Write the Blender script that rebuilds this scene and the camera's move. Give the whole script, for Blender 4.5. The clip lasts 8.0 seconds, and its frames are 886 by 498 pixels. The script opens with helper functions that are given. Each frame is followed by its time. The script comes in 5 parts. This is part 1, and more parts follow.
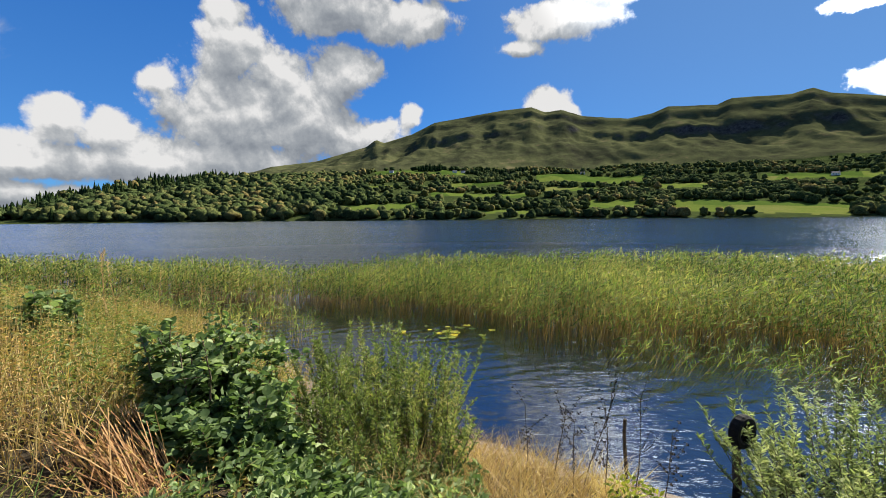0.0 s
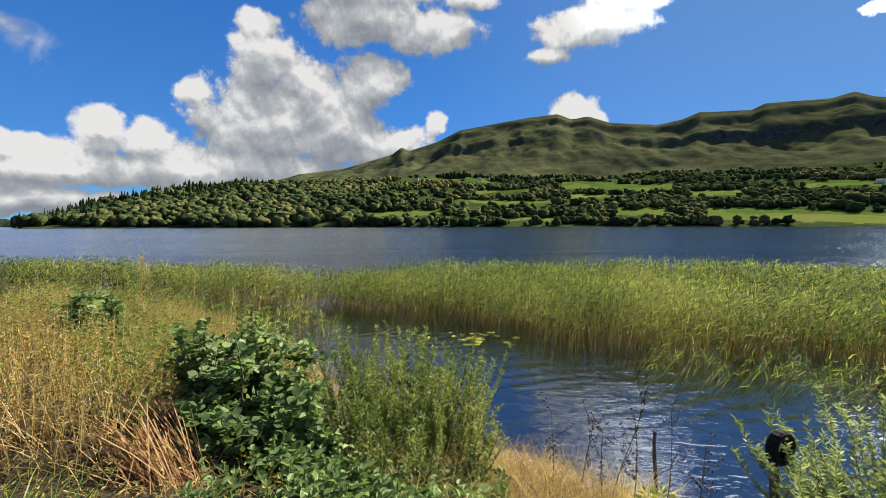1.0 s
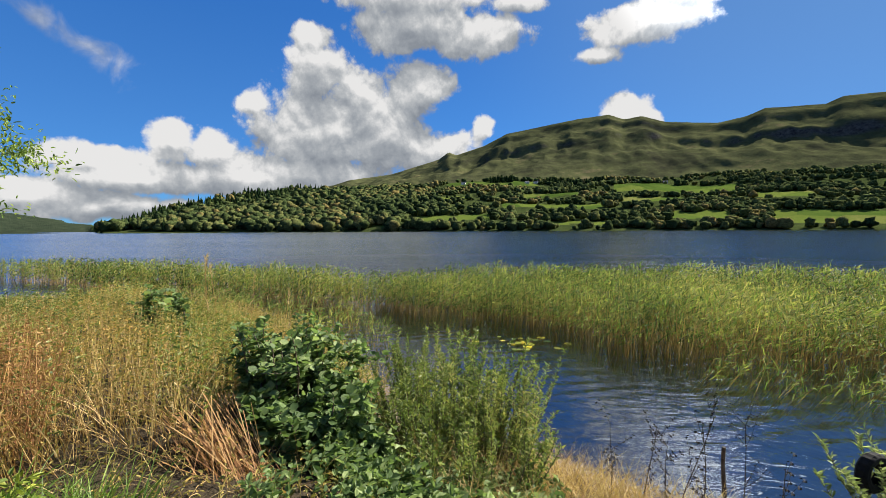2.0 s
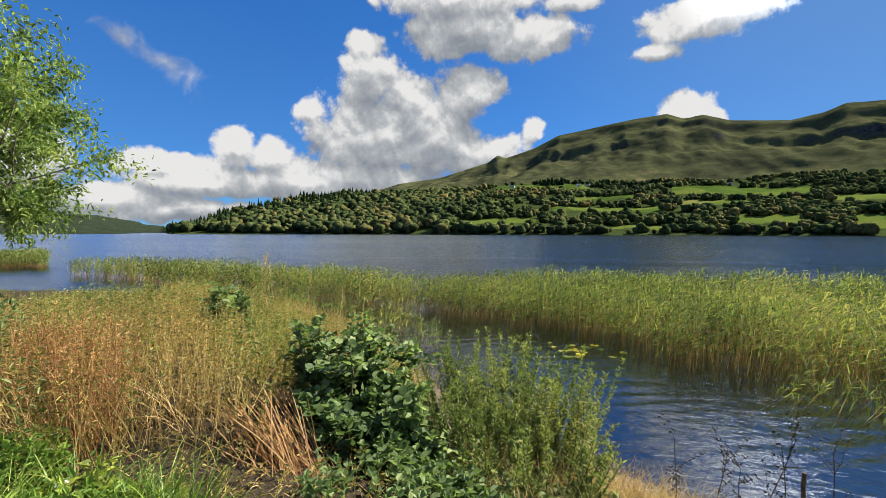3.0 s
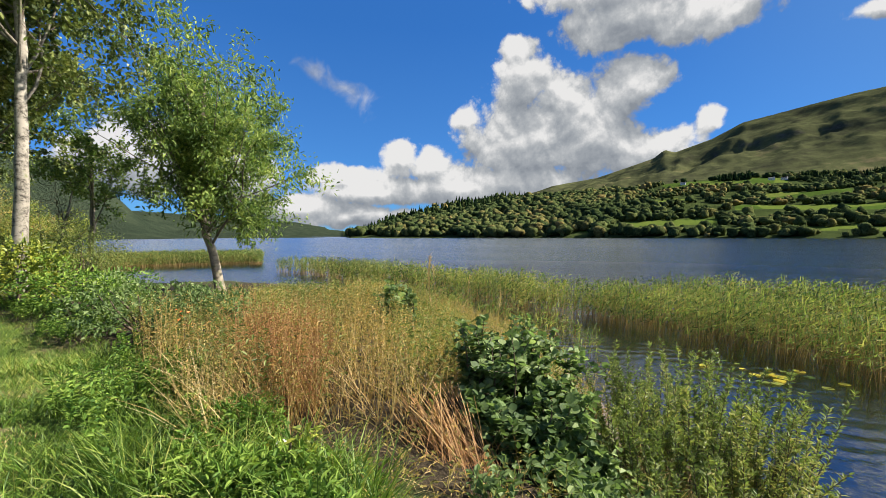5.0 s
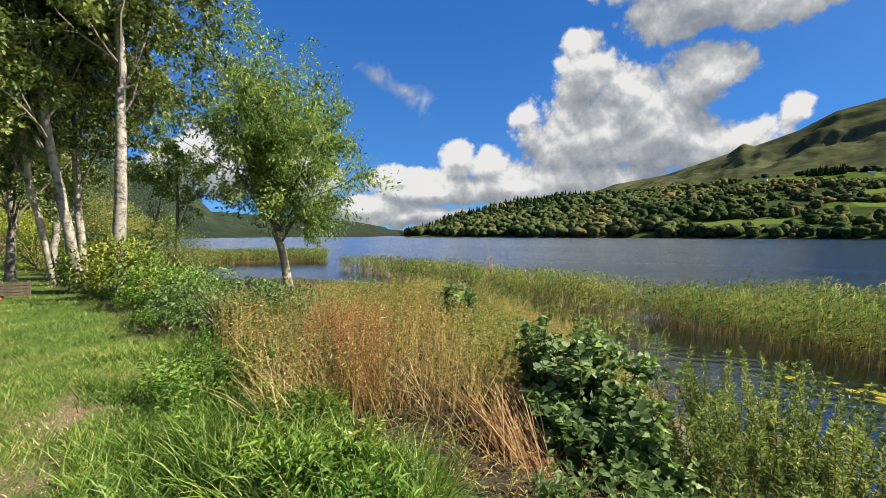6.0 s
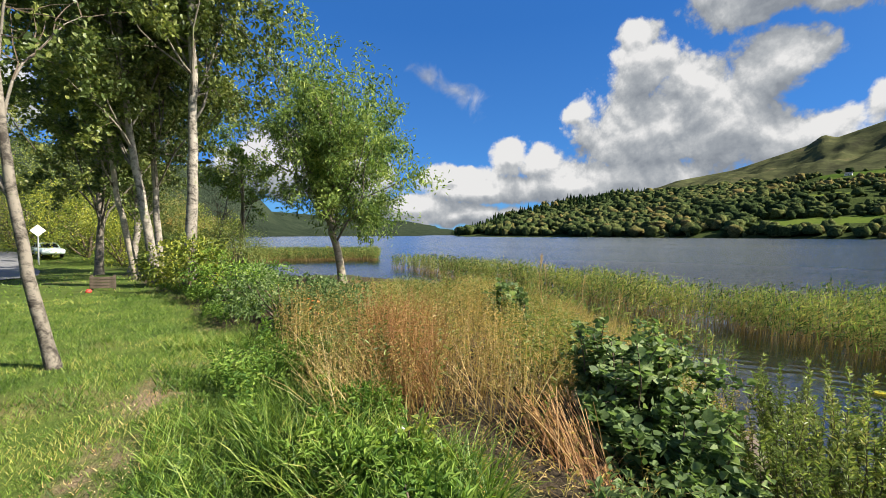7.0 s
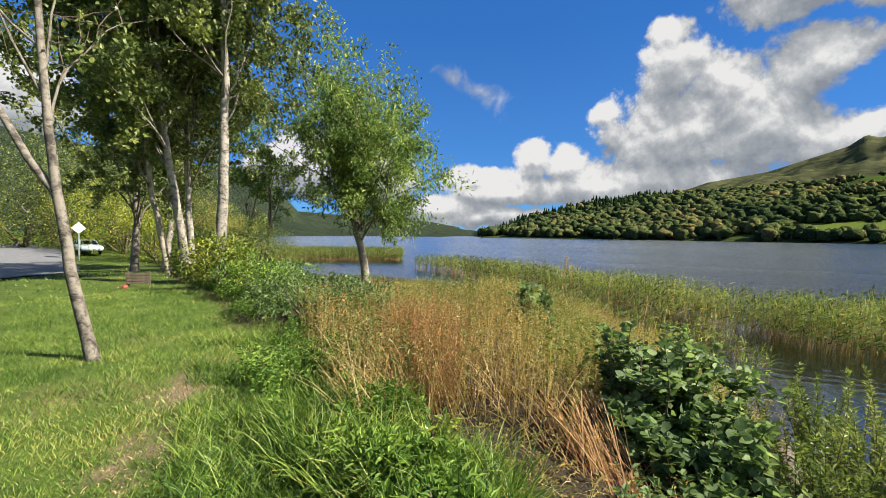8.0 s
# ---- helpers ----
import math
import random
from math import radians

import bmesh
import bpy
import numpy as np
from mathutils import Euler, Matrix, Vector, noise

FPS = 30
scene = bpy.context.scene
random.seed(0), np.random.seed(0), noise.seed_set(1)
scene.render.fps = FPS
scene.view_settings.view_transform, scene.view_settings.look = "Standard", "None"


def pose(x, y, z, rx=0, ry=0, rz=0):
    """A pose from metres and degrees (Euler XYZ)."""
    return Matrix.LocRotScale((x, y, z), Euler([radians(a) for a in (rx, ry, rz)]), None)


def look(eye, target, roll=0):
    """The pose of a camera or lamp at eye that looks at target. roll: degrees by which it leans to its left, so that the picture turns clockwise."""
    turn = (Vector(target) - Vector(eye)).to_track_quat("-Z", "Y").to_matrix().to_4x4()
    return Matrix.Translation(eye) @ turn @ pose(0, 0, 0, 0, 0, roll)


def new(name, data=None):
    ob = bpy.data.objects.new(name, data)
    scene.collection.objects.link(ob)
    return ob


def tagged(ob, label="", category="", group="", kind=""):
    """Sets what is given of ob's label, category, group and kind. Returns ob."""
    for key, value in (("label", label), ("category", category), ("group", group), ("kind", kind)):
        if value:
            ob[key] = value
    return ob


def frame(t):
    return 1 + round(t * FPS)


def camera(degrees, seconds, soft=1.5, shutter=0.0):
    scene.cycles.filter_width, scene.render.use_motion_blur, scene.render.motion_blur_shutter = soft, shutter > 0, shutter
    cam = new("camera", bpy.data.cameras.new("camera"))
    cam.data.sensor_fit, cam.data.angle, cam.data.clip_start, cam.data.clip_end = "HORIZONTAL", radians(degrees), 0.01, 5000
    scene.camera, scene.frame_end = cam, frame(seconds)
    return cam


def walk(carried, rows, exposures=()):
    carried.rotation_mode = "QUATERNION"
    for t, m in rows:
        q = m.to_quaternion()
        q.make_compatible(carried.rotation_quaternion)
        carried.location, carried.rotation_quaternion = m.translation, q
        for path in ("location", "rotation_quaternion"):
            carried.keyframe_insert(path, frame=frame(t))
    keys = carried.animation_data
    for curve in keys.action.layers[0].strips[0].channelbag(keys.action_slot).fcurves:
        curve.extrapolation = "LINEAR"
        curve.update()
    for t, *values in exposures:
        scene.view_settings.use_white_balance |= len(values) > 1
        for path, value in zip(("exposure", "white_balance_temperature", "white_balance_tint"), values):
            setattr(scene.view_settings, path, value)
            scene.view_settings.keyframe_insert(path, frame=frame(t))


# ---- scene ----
import itertools

# ---------------------------------------------------------------- camera
PATH = [
    (0.0, 0.000, -0.000, 2.800, 0.00, -4.07, -0.54),
    (0.5, -0.009, -0.011, 2.793, 0.66, -3.62, -0.21),
    (1.0, -0.024, -0.021, 2.784, 3.12, -3.13, -0.21),
    (2.5, -0.104, 0.050, 2.742, 12.14, -2.33, -0.19),
    (3.0, -0.132, 0.060, 2.741, 15.40, -2.13, 0.06),
    (3.5, -0.158, 0.067, 2.737, 20.04, -1.96, 0.05),
    (4.0, -0.179, 0.064, 2.732, 24.94, -1.88, 0.14),
    (4.5, -0.208, 0.053, 2.728, 30.36, -1.77, 0.00),
    (6.0, -0.274, 0.043, 2.714, 42.45, -1.72, 0.07),
    (6.5, -0.292, 0.044, 2.706, 46.07, -1.83, 0.22),
    (7.0, -0.299, 0.039, 2.707, 48.96, -1.84, 0.17),
    (7.5, -0.305, 0.033, 2.705, 50.64, -1.77, 0.34),
    (8.0, -0.303, 0.024, 2.706, 51.93, -1.75, 0.72),
]
cam = camera(90.3, 8.0, soft=0.5)
walk(cam, [(t, pose(x, y, z, 90 + pitch, 0, yaw) @ pose(0, 0, 0, 0, 0, roll)) for t, x, y, z, yaw, pitch, roll in PATH],
     [(0.0, 1.34), (8.0, 1.38)])

# ---------------------------------------------------------------- light
SUN_AZ, SUN_EL = 53.0, 38.0      # degrees to the right of +y, degrees up
sun_dir = Vector((math.sin(radians(SUN_AZ)) * math.cos(radians(SUN_EL)),
                  math.cos(radians(SUN_AZ)) * math.cos(radians(SUN_EL)), math.sin(radians(SUN_EL))))
sun = new("sun", bpy.data.lights.new("sun", "SUN"))
sun.data.energy, sun.data.angle, sun.data.color = 5.0, radians(0.53), (1.0, 0.93, 0.82)
sun.matrix_world = look(sun_dir * 900, (0, 0, 0))

# cumulus heaps: azimuth (left +), elevation, half width, half height, in degrees, and thinness
CLOUDS = [
    (25.4, 22.4, 2.4, 1.9), (25.0, 18.7, 3.8, 3.6), (24.4, 12.2, 7.8, 5.4), (17.2, 12.0, 5.4, 5.2), (19.6, 17.0, 3.6, 3.0), (32.2, 14.8, 2.2, 1.2, 0.1), (12.5, 10.5, 5.0, 3.4, 0.1),
    (12.8, 24.2, 8.6, 3.0), (5.0, 23.0, 6.6, 2.5), (12.1, 17.8, 4.2, 3.4), (14.0, 28.0, 11.0, 3.0), (-0.4, 26.2, 4.6, 1.6, 0.25),
    (-15.0, 22.6, 7.2, 2.5, 0.05), (-10.0, 20.2, 3.6, 1.1, 0.2), (-20.0, 25.0, 6.0, 2.2, 0.1),
    (-13.4, 13.6, 2.6, 2.2), (-14.8, 12.4, 2.2, 1.6),
    (40.3, 9.9, 2.6, 2.4), (36.9, 9.3, 2.8, 2.2), (47.1, 7.6, 5.2, 1.7), (42.7, 5.8, 9.0, 1.9), (46.1, 2.6, 8.4, 1.5), (52.0, 3.2, 9.0, 1.9),
    (3.9, 13.0, 1.5, 1.7), (8.4, 10.5, 5.4, 2.6, 0.15), (31.4, 6.2, 7.7, 2.9), (25.8, 6.5, 10.2, 2.6),
    (-47.0, 12.0, 4.5, 1.9, 0.1), (-43.0, 19.0, 4.0, 1.3, 0.3),
    (-14.0, 36.0, 17.0, 7.0), (-34.0, 40.0, 12.0, 7.0), (14.0, 41.0, 12.0, 5.0), (61.0, 6.5, 6.0, 3.4), (70.0, 8.0, 7.0, 4.0), (97.0, 12.0, 7.0, 5.0),
]


class Nodes:
    """A short hand for node trees."""

    def __init__(self, tree):
        self.tree = tree

    def add(self, kind, **values):
        node = self.tree.nodes.new(kind)
        for key, value in values.items():
            setattr(node, key, value)
        return node

    def link(self, a, b):
        self.tree.links.new(a, b)

    def math(self, op, a, b=None, c=None, clamp=False):
        node = self.add("ShaderNodeMath", operation=op, use_clamp=clamp)
        for slot, v in enumerate((a, b, c)):
            if v is None:
                continue
            if isinstance(v, (int, float)):
                node.inputs[slot].default_value = v
            else:
                self.link(v, node.inputs[slot])
        return node.outputs[0]

    def vec(self, op, a, b=None, c=None):
        node = self.add("ShaderNodeVectorMath", operation=op)
        for slot, v in enumerate((a, b, c)):
            if v is None:
                continue
            if isinstance(v, (tuple, list)):
                node.inputs[slot].default_value = v
            else:
                self.link(v, node.inputs[slot])
        return node.outputs["Value"] if op in ("LENGTH", "DOT_PRODUCT") else node.outputs[0]

    def ramp(self, v, stops, interpolation="LINEAR"):
        node = self.add("ShaderNodeValToRGB")
        node.color_ramp.interpolation = interpolation
        while len(node.color_ramp.elements) < len(stops):
            node.color_ramp.elements.new(0.5)
        for el, (at, colour) in zip(node.color_ramp.elements, stops):
            el.position, el.color = at, (*colour, 1) if len(colour) == 3 else colour
        self.link(v, node.inputs[0])
        return node.outputs[0]

    def noise(self, vector, scale, detail=4.0, rough=0.55, distortion=0.0):
        node = self.add("ShaderNodeTexNoise")
        node.inputs["Scale"].default_value, node.inputs["Detail"].default_value = scale, detail
        node.inputs["Roughness"].default_value, node.inputs["Distortion"].default_value = rough, distortion
        if vector is not None:
            self.link(vector, node.inputs["Vector"])
        return node.outputs[0]

    def smooth(self, v, lo, hi, to_lo=0.0, to_hi=1.0):
        node = self.add("ShaderNodeMapRange", interpolation_type="SMOOTHSTEP")
        for slot, x in zip(("From Min", "From Max", "To Min", "To Max"), (lo, hi, to_lo, to_hi)):
            node.inputs[slot].default_value = x
        self.link(v, node.inputs["Value"])
        return node.outputs[0]

    def mix(self, fac, a, b, kind="MIX"):
        node = self.add("ShaderNodeMix", data_type="RGBA", blend_type=kind)
        for slot, v in ((0, fac), (6, a), (7, b)):
            if isinstance(v, (int, float)):
                node.inputs[slot].default_value = v
            elif isinstance(v, (tuple, list)):
                node.inputs[slot].default_value = (*v, 1)[:4]
            else:
                self.link(v, node.inputs[slot])
        return node.outputs[2]


def cloud_group():
    """Density of the cumulus at a place in the sky, given in tens of degrees."""
    tree = bpy.data.node_groups.new("cumulus", "ShaderNodeTree")
    tree.interface.new_socket("Place", in_out="INPUT", socket_type="NodeSocketVector")
    tree.interface.new_socket("Density", in_out="OUTPUT", socket_type="NodeSocketFloat")
    n = Nodes(tree)
    inp, out = n.add("NodeGroupInput"), n.add("NodeGroupOutput")
    p = inp.outputs[0]
    warp = n.add("ShaderNodeTexNoise")
    warp.inputs["Scale"].default_value, warp.inputs["Detail"].default_value = 1.6, 3
    n.link(p, warp.inputs["Vector"])
    q = n.vec("MULTIPLY_ADD", warp.outputs[1], (0.22, 0.18, 0), p)
    q = n.vec("ADD", q, (-0.11, -0.09, 0))
    near = None
    for a, e, ra, re, *thin in CLOUDS:
        d = n.vec("LENGTH", n.vec("MULTIPLY_ADD", q, (10 / ra, 10 / re, 0), (-a / ra, -e / re, 0)))
        d = n.math("ADD", d, thin[0]) if thin else d
        near = d if near is None else n.math("SMOOTH_MIN", near, d, 0.25)
    body = n.math("SUBTRACT", 1.0, near)
    # loose heaps in the rest of the sky, behind the viewer and overhead
    sep = n.add("ShaderNodeSeparateXYZ")
    n.link(p, sep.inputs[0])
    away = n.smooth(n.math("ABSOLUTE", n.math("SUBTRACT", sep.outputs[0], 3.0)), 8.5, 10.5)
    high = n.smooth(sep.outputs[1], 3.3, 4.2)
    other = n.math("MAXIMUM", away, high)
    loose = n.math("MULTIPLY_ADD", n.noise(p, 0.45, 2.0), 3.2, -1.75)
    loose = n.math("MULTIPLY_ADD", other, 2.0, n.math("ADD", loose, -2.0))
    body = n.math("MAXIMUM", body, loose)
    billow = n.noise(p, 2.6, 9.0, 0.60, 0.15)
    puffs = n.add("ShaderNodeTexVoronoi", feature="SMOOTH_F1")
    puffs.inputs["Scale"].default_value, puffs.inputs["Detail"].default_value = 3.4, 4.0
    puffs.inputs["Roughness"].default_value, puffs.inputs["Smoothness"].default_value = 0.6, 0.7
    n.link(q, puffs.inputs["Vector"])
    d = n.math("MULTIPLY_ADD", billow, 1.0, n.math("MULTIPLY", puffs.outputs["Distance"], -0.55))
    d = n.math("ADD", n.math("MULTIPLY_ADD", body, 1.15, -0.30), d)
    n.link(n.math("ADD", d, 0.55), out.inputs[0])
    return tree


world = bpy.data.worlds.new("sky")
scene.world = world
world.use_nodes = True
world.node_tree.nodes.clear()
n = Nodes(world.node_tree)
sky = n.add("ShaderNodeTexSky", sky_type="NISHITA", sun_disc=False, sun_elevation=radians(SUN_EL), sun_rotation=radians(SUN_AZ))
sky.altitude, sky.air_density, sky.dust_density, sky.ozone_density = 100, 0.9, 0.0, 3.0
coord = n.add("ShaderNodeTexCoord").outputs["Generated"]
xyz = n.add("ShaderNodeSeparateXYZ")
n.link(coord, xyz.inputs[0])
azimuth = n.math("MULTIPLY", n.math("ARCTAN2", n.math("MULTIPLY", xyz.outputs[0], -1.0), xyz.outputs[1]), 18 / math.pi)
elevation = n.math("MULTIPLY", n.math("ARCSINE", xyz.outputs[2]), 18 / math.pi)
place = n.add("ShaderNodeCombineXYZ")
n.link(azimuth, place.inputs[0])
n.link(elevation, place.inputs[1])
group = cloud_group()
here, sunward, close = (n.add("ShaderNodeGroup", node_tree=group) for _ in range(3))
n.link(place.outputs[0], here.inputs[0])
n.link(n.vec("ADD", place.outputs[0], (0.06, 0.42, 0)), sunward.inputs[0])
dens = here.outputs[0]
cover = n.math("MULTIPLY", n.smooth(dens, -0.04, 0.34), n.smooth(xyz.outputs[2], -0.01, 0.02))
# one torn wisp standing apart
along = n.math("ADD", n.vec("DOT_PRODUCT", place.outputs[0], (1.48, 0.75, 0)), -8.40)
across = n.math("ADD", n.vec("DOT_PRODUCT", place.outputs[0], (-2.4, 4.75, 0)), 2.87)
torn = n.math("SQRT", n.math("ADD", n.math("POWER", along, 2.0), n.math("POWER", across, 2.0)))
torn = n.math("SUBTRACT", n.math("MULTIPLY_ADD", n.noise(place.outputs[0], 3.2, 6.0, 0.55, 0.5), 2.6, -0.35), torn)
cover = n.math("MAXIMUM", cover, n.smooth(torn, 0.0, 1.1, 0.0, 0.6))
n.link(n.vec("ADD", place.outputs[0], (-0.02, 0.09, 0)), close.inputs[0])
lit = n.math("MULTIPLY_ADD", n.math("SUBTRACT", dens, sunward.outputs[0]), 0.36, 0.53)
lit = n.math("MULTIPLY_ADD", n.math("SUBTRACT", dens, close.outputs[0]), 0.45, lit)
lit = n.math("SUBTRACT", lit, n.math("MULTIPLY", n.smooth(dens, 0.5, 1.5), 0.16))
tone = n.ramp(lit, [(0.18, (0.38, 0.42, 0.48)), (0.42, (0.53, 0.57, 0.62)), (0.62, (0.73, 0.76, 0.79)), (0.88, (1.22, 1.21, 1.20))])
clear, cloudy = n.add("ShaderNodeBackground"), n.add("ShaderNodeBackground")
air = n.mix(1.0, sky.outputs[0], (0.21, 0.55, 1.0), "MULTIPLY")
haze = n.ramp(xyz.outputs[2], [(0.0, (1.1, 2.6, 4.6)), (0.14, (0.55, 1.75, 4.1)), (0.42, (0.26, 1.2, 3.6))])
toward = n.vec("DOT_PRODUCT", coord, tuple(sun_dir))
n.link(n.mix(n.smooth(toward, 0.5, 1.0, 0.0, 0.5), n.mix(0.6, air, haze), (1.25, 2.25, 3.6)), clear.inputs[0])
clear.inputs[1].default_value = 0.061
glow = n.smooth(n.vec("DOT_PRODUCT", coord, tuple(sun_dir)), 0.78, 1.0, 1.0, 8.0)
n.link(n.vec("SCALE", tone), cloudy.inputs[0])
n.link(glow, cloudy.inputs[0].links[0].from_node.inputs["Scale"])
cloudy.inputs[1].default_value = 0.26
both = n.add("ShaderNodeMixShader")
n.link(cover, both.inputs[0])
n.link(clear.outputs[0], both.inputs[1])
n.link(cloudy.outputs[0], both.inputs[2])
n.link(both.outputs[0], n.add("ShaderNodeOutputWorld").inputs[0])

# ---------------------------------------------------------------- materials


def material(name):
    m = bpy.data.materials.new(name)
    m.use_nodes = True
    m.node_tree.nodes.clear()
    nd = Nodes(m.node_tree)
    out = nd.add("ShaderNodeOutputMaterial")
    return m, nd, out


def principled(nd, colour, rough, normal=None, spec=0.4, metal=0.0):
    b = nd.add("ShaderNodeBsdfPrincipled")
    b.inputs["Specular IOR Level"].default_value, b.inputs["Metallic"].default_value = spec, metal
    for key, v in (("Base Color", colour), ("Roughness", rough)):
        if isinstance(v, (int, float)):
            b.inputs[key].default_value = v
        elif isinstance(v, tuple):
            b.inputs[key].default_value = (*v, 1)
        else:
            nd.link(v, b.inputs[key])
    if normal is not None:
        nd.link(normal, b.inputs["Normal"])
    return b


def bump(nd, height, strength, distance):
    b = nd.add("ShaderNodeBump")
    b.inputs["Strength"].default_value, b.inputs["Distance"].default_value = strength, distance
    nd.link(height, b.inputs["Height"])
    return b.outputs[0]


def leaf_material(name, stops, through_light=0.4, rough=0.5, patch=0.6, spread=0.6, spec=0.35, lumps=0.0):
    """Foliage: each leaf its own tone from the stops, drifting over the plant; light shines through."""
    m, nd, out = material(name)
    geo = nd.add("ShaderNodeNewGeometry")
    pos = geo.outputs["Position"]
    drift = nd.noise(pos, patch, 3.0)
    info = nd.add("ShaderNodeObjectInfo").outputs["Random"]
    one = nd.math("FRACT", nd.math("ADD", geo.outputs["Random Per Island"], info))
    v = nd.math("MULTIPLY_ADD", nd.math("SUBTRACT", one, 0.5), spread,
                nd.math("MULTIPLY_ADD", nd.math("SUBTRACT", drift, 0.5), 1.5, 0.5))
    col = nd.ramp(v, stops)
    fine = nd.noise(pos, 0.55 if lumps else 60.0, 4.0, 0.65)
    # far crowns: wide mottling paints in the light and dark speckle of their leaves
    lo, hi = (0.35, 1.7) if lumps else (0.75, 1.2)
    col = nd.mix(1.0, col, nd.ramp(fine, [(0.3, (lo, lo, lo)), (0.7, (hi, hi, hi * 0.96))]), "MULTIPLY")
    b = principled(nd, col, rough, bump(nd, nd.noise(pos, lumps, 4.0, 0.7), 1.0, 2.5) if lumps else None, spec)
    t = nd.add("ShaderNodeBsdfTranslucent")
    nd.link(nd.mix(1.0, col, (1.08, 1.15, 0.72), "MULTIPLY"), t.inputs[0])
    mx = nd.add("ShaderNodeMixShader")
    mx.inputs[0].default_value = through_light
    nd.link(b.outputs[0], mx.inputs[1])
    nd.link(t.outputs[0], mx.inputs[2])
    nd.link(mx.outputs[0], out.inputs[0])
    return m


def plain_material(name, a, b, scale=8.0, rough=0.7, bumps=0.3, depth=0.01, spec=0.3, metal=0.0):
    """Two tones in a grain at two scales, with fine relief."""
    m, nd, out = material(name)
    pos = nd.add("ShaderNodeTexCoord").outputs["Object"]
    big, small = nd.noise(pos, scale, 4.0), nd.noise(pos, scale * 9, 4.0)
    v = nd.math("MULTIPLY_ADD", big, 0.6, nd.math("MULTIPLY", small, 0.4))
    col = nd.ramp(v, [(0.32, a), (0.68, b)])
    sh = principled(nd, col, rough, bump(nd, small, bumps, depth), spec, metal)
    nd.link(sh.outputs[0], out.inputs[0])
    return m


def bark_material(name, pale, dark, amount=0.5):
    m, nd, out = material(name)
    pos = nd.add("ShaderNodeNewGeometry").outputs["Position"]
    rings = nd.noise(nd.vec("MULTIPLY", pos, (6.0, 6.0, 8.0)), 1.0, 6.0, 0.7, 0.8)
    patches = nd.noise(pos, 4.5, 5.0, 0.65)
    spots = nd.noise(pos, 30.0, 3.0)
    v = nd.math("MULTIPLY_ADD", rings, 0.55, nd.math("MULTIPLY_ADD", patches, 0.35, nd.math("MULTIPLY", spots, 0.15)))
    mid = tuple((p + d) / 2 for p, d in zip(pale, dark))
    col = nd.ramp(v, [(0.41 + 0.1 * (amount - 0.5), dark), (0.47 + 0.1 * (amount - 0.5), mid), (0.56, pale)])
    moss = nd.smooth(nd.noise(pos, 3.1, 3.0), 0.58, 0.72)
    col = nd.mix(moss, col, (0.13, 0.14, 0.06))
    sh = principled(nd, col, 0.85, bump(nd, v, 0.6, 0.02), 0.2)
    nd.link(sh.outputs[0], out.inputs[0])
    return m


def near_ground_material():
    m, nd, out = material("lawn_soil")
    pos = nd.add("ShaderNodeNewGeometry").outputs["Position"]
    xyz = nd.add("ShaderNodeSeparateXYZ")
    nd.link(pos, xyz.inputs[0])
    big, mid, fine = nd.noise(pos, 0.5, 3.0), nd.noise(pos, 3.0, 4.0), nd.noise(pos, 38.0, 4.0, 0.65)
    # ground tone darkened to paint the shade in gaps between blades
    grass = nd.ramp(nd.math("MULTIPLY_ADD", mid, 0.5, nd.math("MULTIPLY", fine, 0.5)),
                    [(0.3, (0.028, 0.05, 0.009)), (0.5, (0.065, 0.10, 0.015)), (0.7, (0.14, 0.17, 0.035))])
    straw = nd.ramp(fine, [(0.3, (0.10, 0.07, 0.03)), (0.7, (0.30, 0.23, 0.10))])
    col = nd.mix(nd.smooth(big, 0.58, 0.82), grass, straw)
    # trodden line along the top of the bank
    off = nd.math("ABSOLUTE", nd.math("SUBTRACT", xyz.outputs[1], nd.math("MULTIPLY_ADD", xyz.outputs[0], -0.42, -1.41)))
    off = nd.math("ADD", off, nd.math("MULTIPLY_ADD", mid, 0.9, -0.45))
    worn = nd.math("MULTIPLY", nd.smooth(off, 0.42, 0.12), nd.smooth(nd.math("ADD", big, nd.math("MULTIPLY", mid, 0.6)), 0.80, 0.98))
    col = nd.mix(worn, col, nd.ramp(fine, [(0.3, (0.10, 0.065, 0.035)), (0.7, (0.26, 0.19, 0.12))]))
    # dead litter and peat under the bank's tall growth, darkened so gaps look shaded
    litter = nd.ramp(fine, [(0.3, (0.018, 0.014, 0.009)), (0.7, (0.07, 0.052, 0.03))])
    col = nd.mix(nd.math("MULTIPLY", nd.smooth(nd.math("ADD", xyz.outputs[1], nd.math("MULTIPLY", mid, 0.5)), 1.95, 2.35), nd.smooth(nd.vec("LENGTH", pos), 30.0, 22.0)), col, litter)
    # wet sand and peat near and under the water
    sand = nd.ramp(nd.math("MULTIPLY_ADD", mid, 0.6, nd.math("MULTIPLY", fine, 0.4)), [(0.3, (0.075, 0.058, 0.044)), (0.7, (0.19, 0.15, 0.115))])
    peat = nd.ramp(mid, [(0.3, (0.11, 0.085, 0.074)), (0.7, (0.24, 0.185, 0.155))])
    low = nd.math("MULTIPLY_ADD", mid, 0.2, xyz.outputs[2])
    col = nd.mix(nd.smooth(low, 0.42, 0.22), col, sand)
    col = nd.mix(nd.smooth(low, -0.15, -0.60), col, peat)
    sh = principled(nd, col, 0.9, bump(nd, nd.math("ADD", fine, mid), 0.7, 0.04), 0.15)
    nd.link(sh.outputs[0], out.inputs[0])
    return m


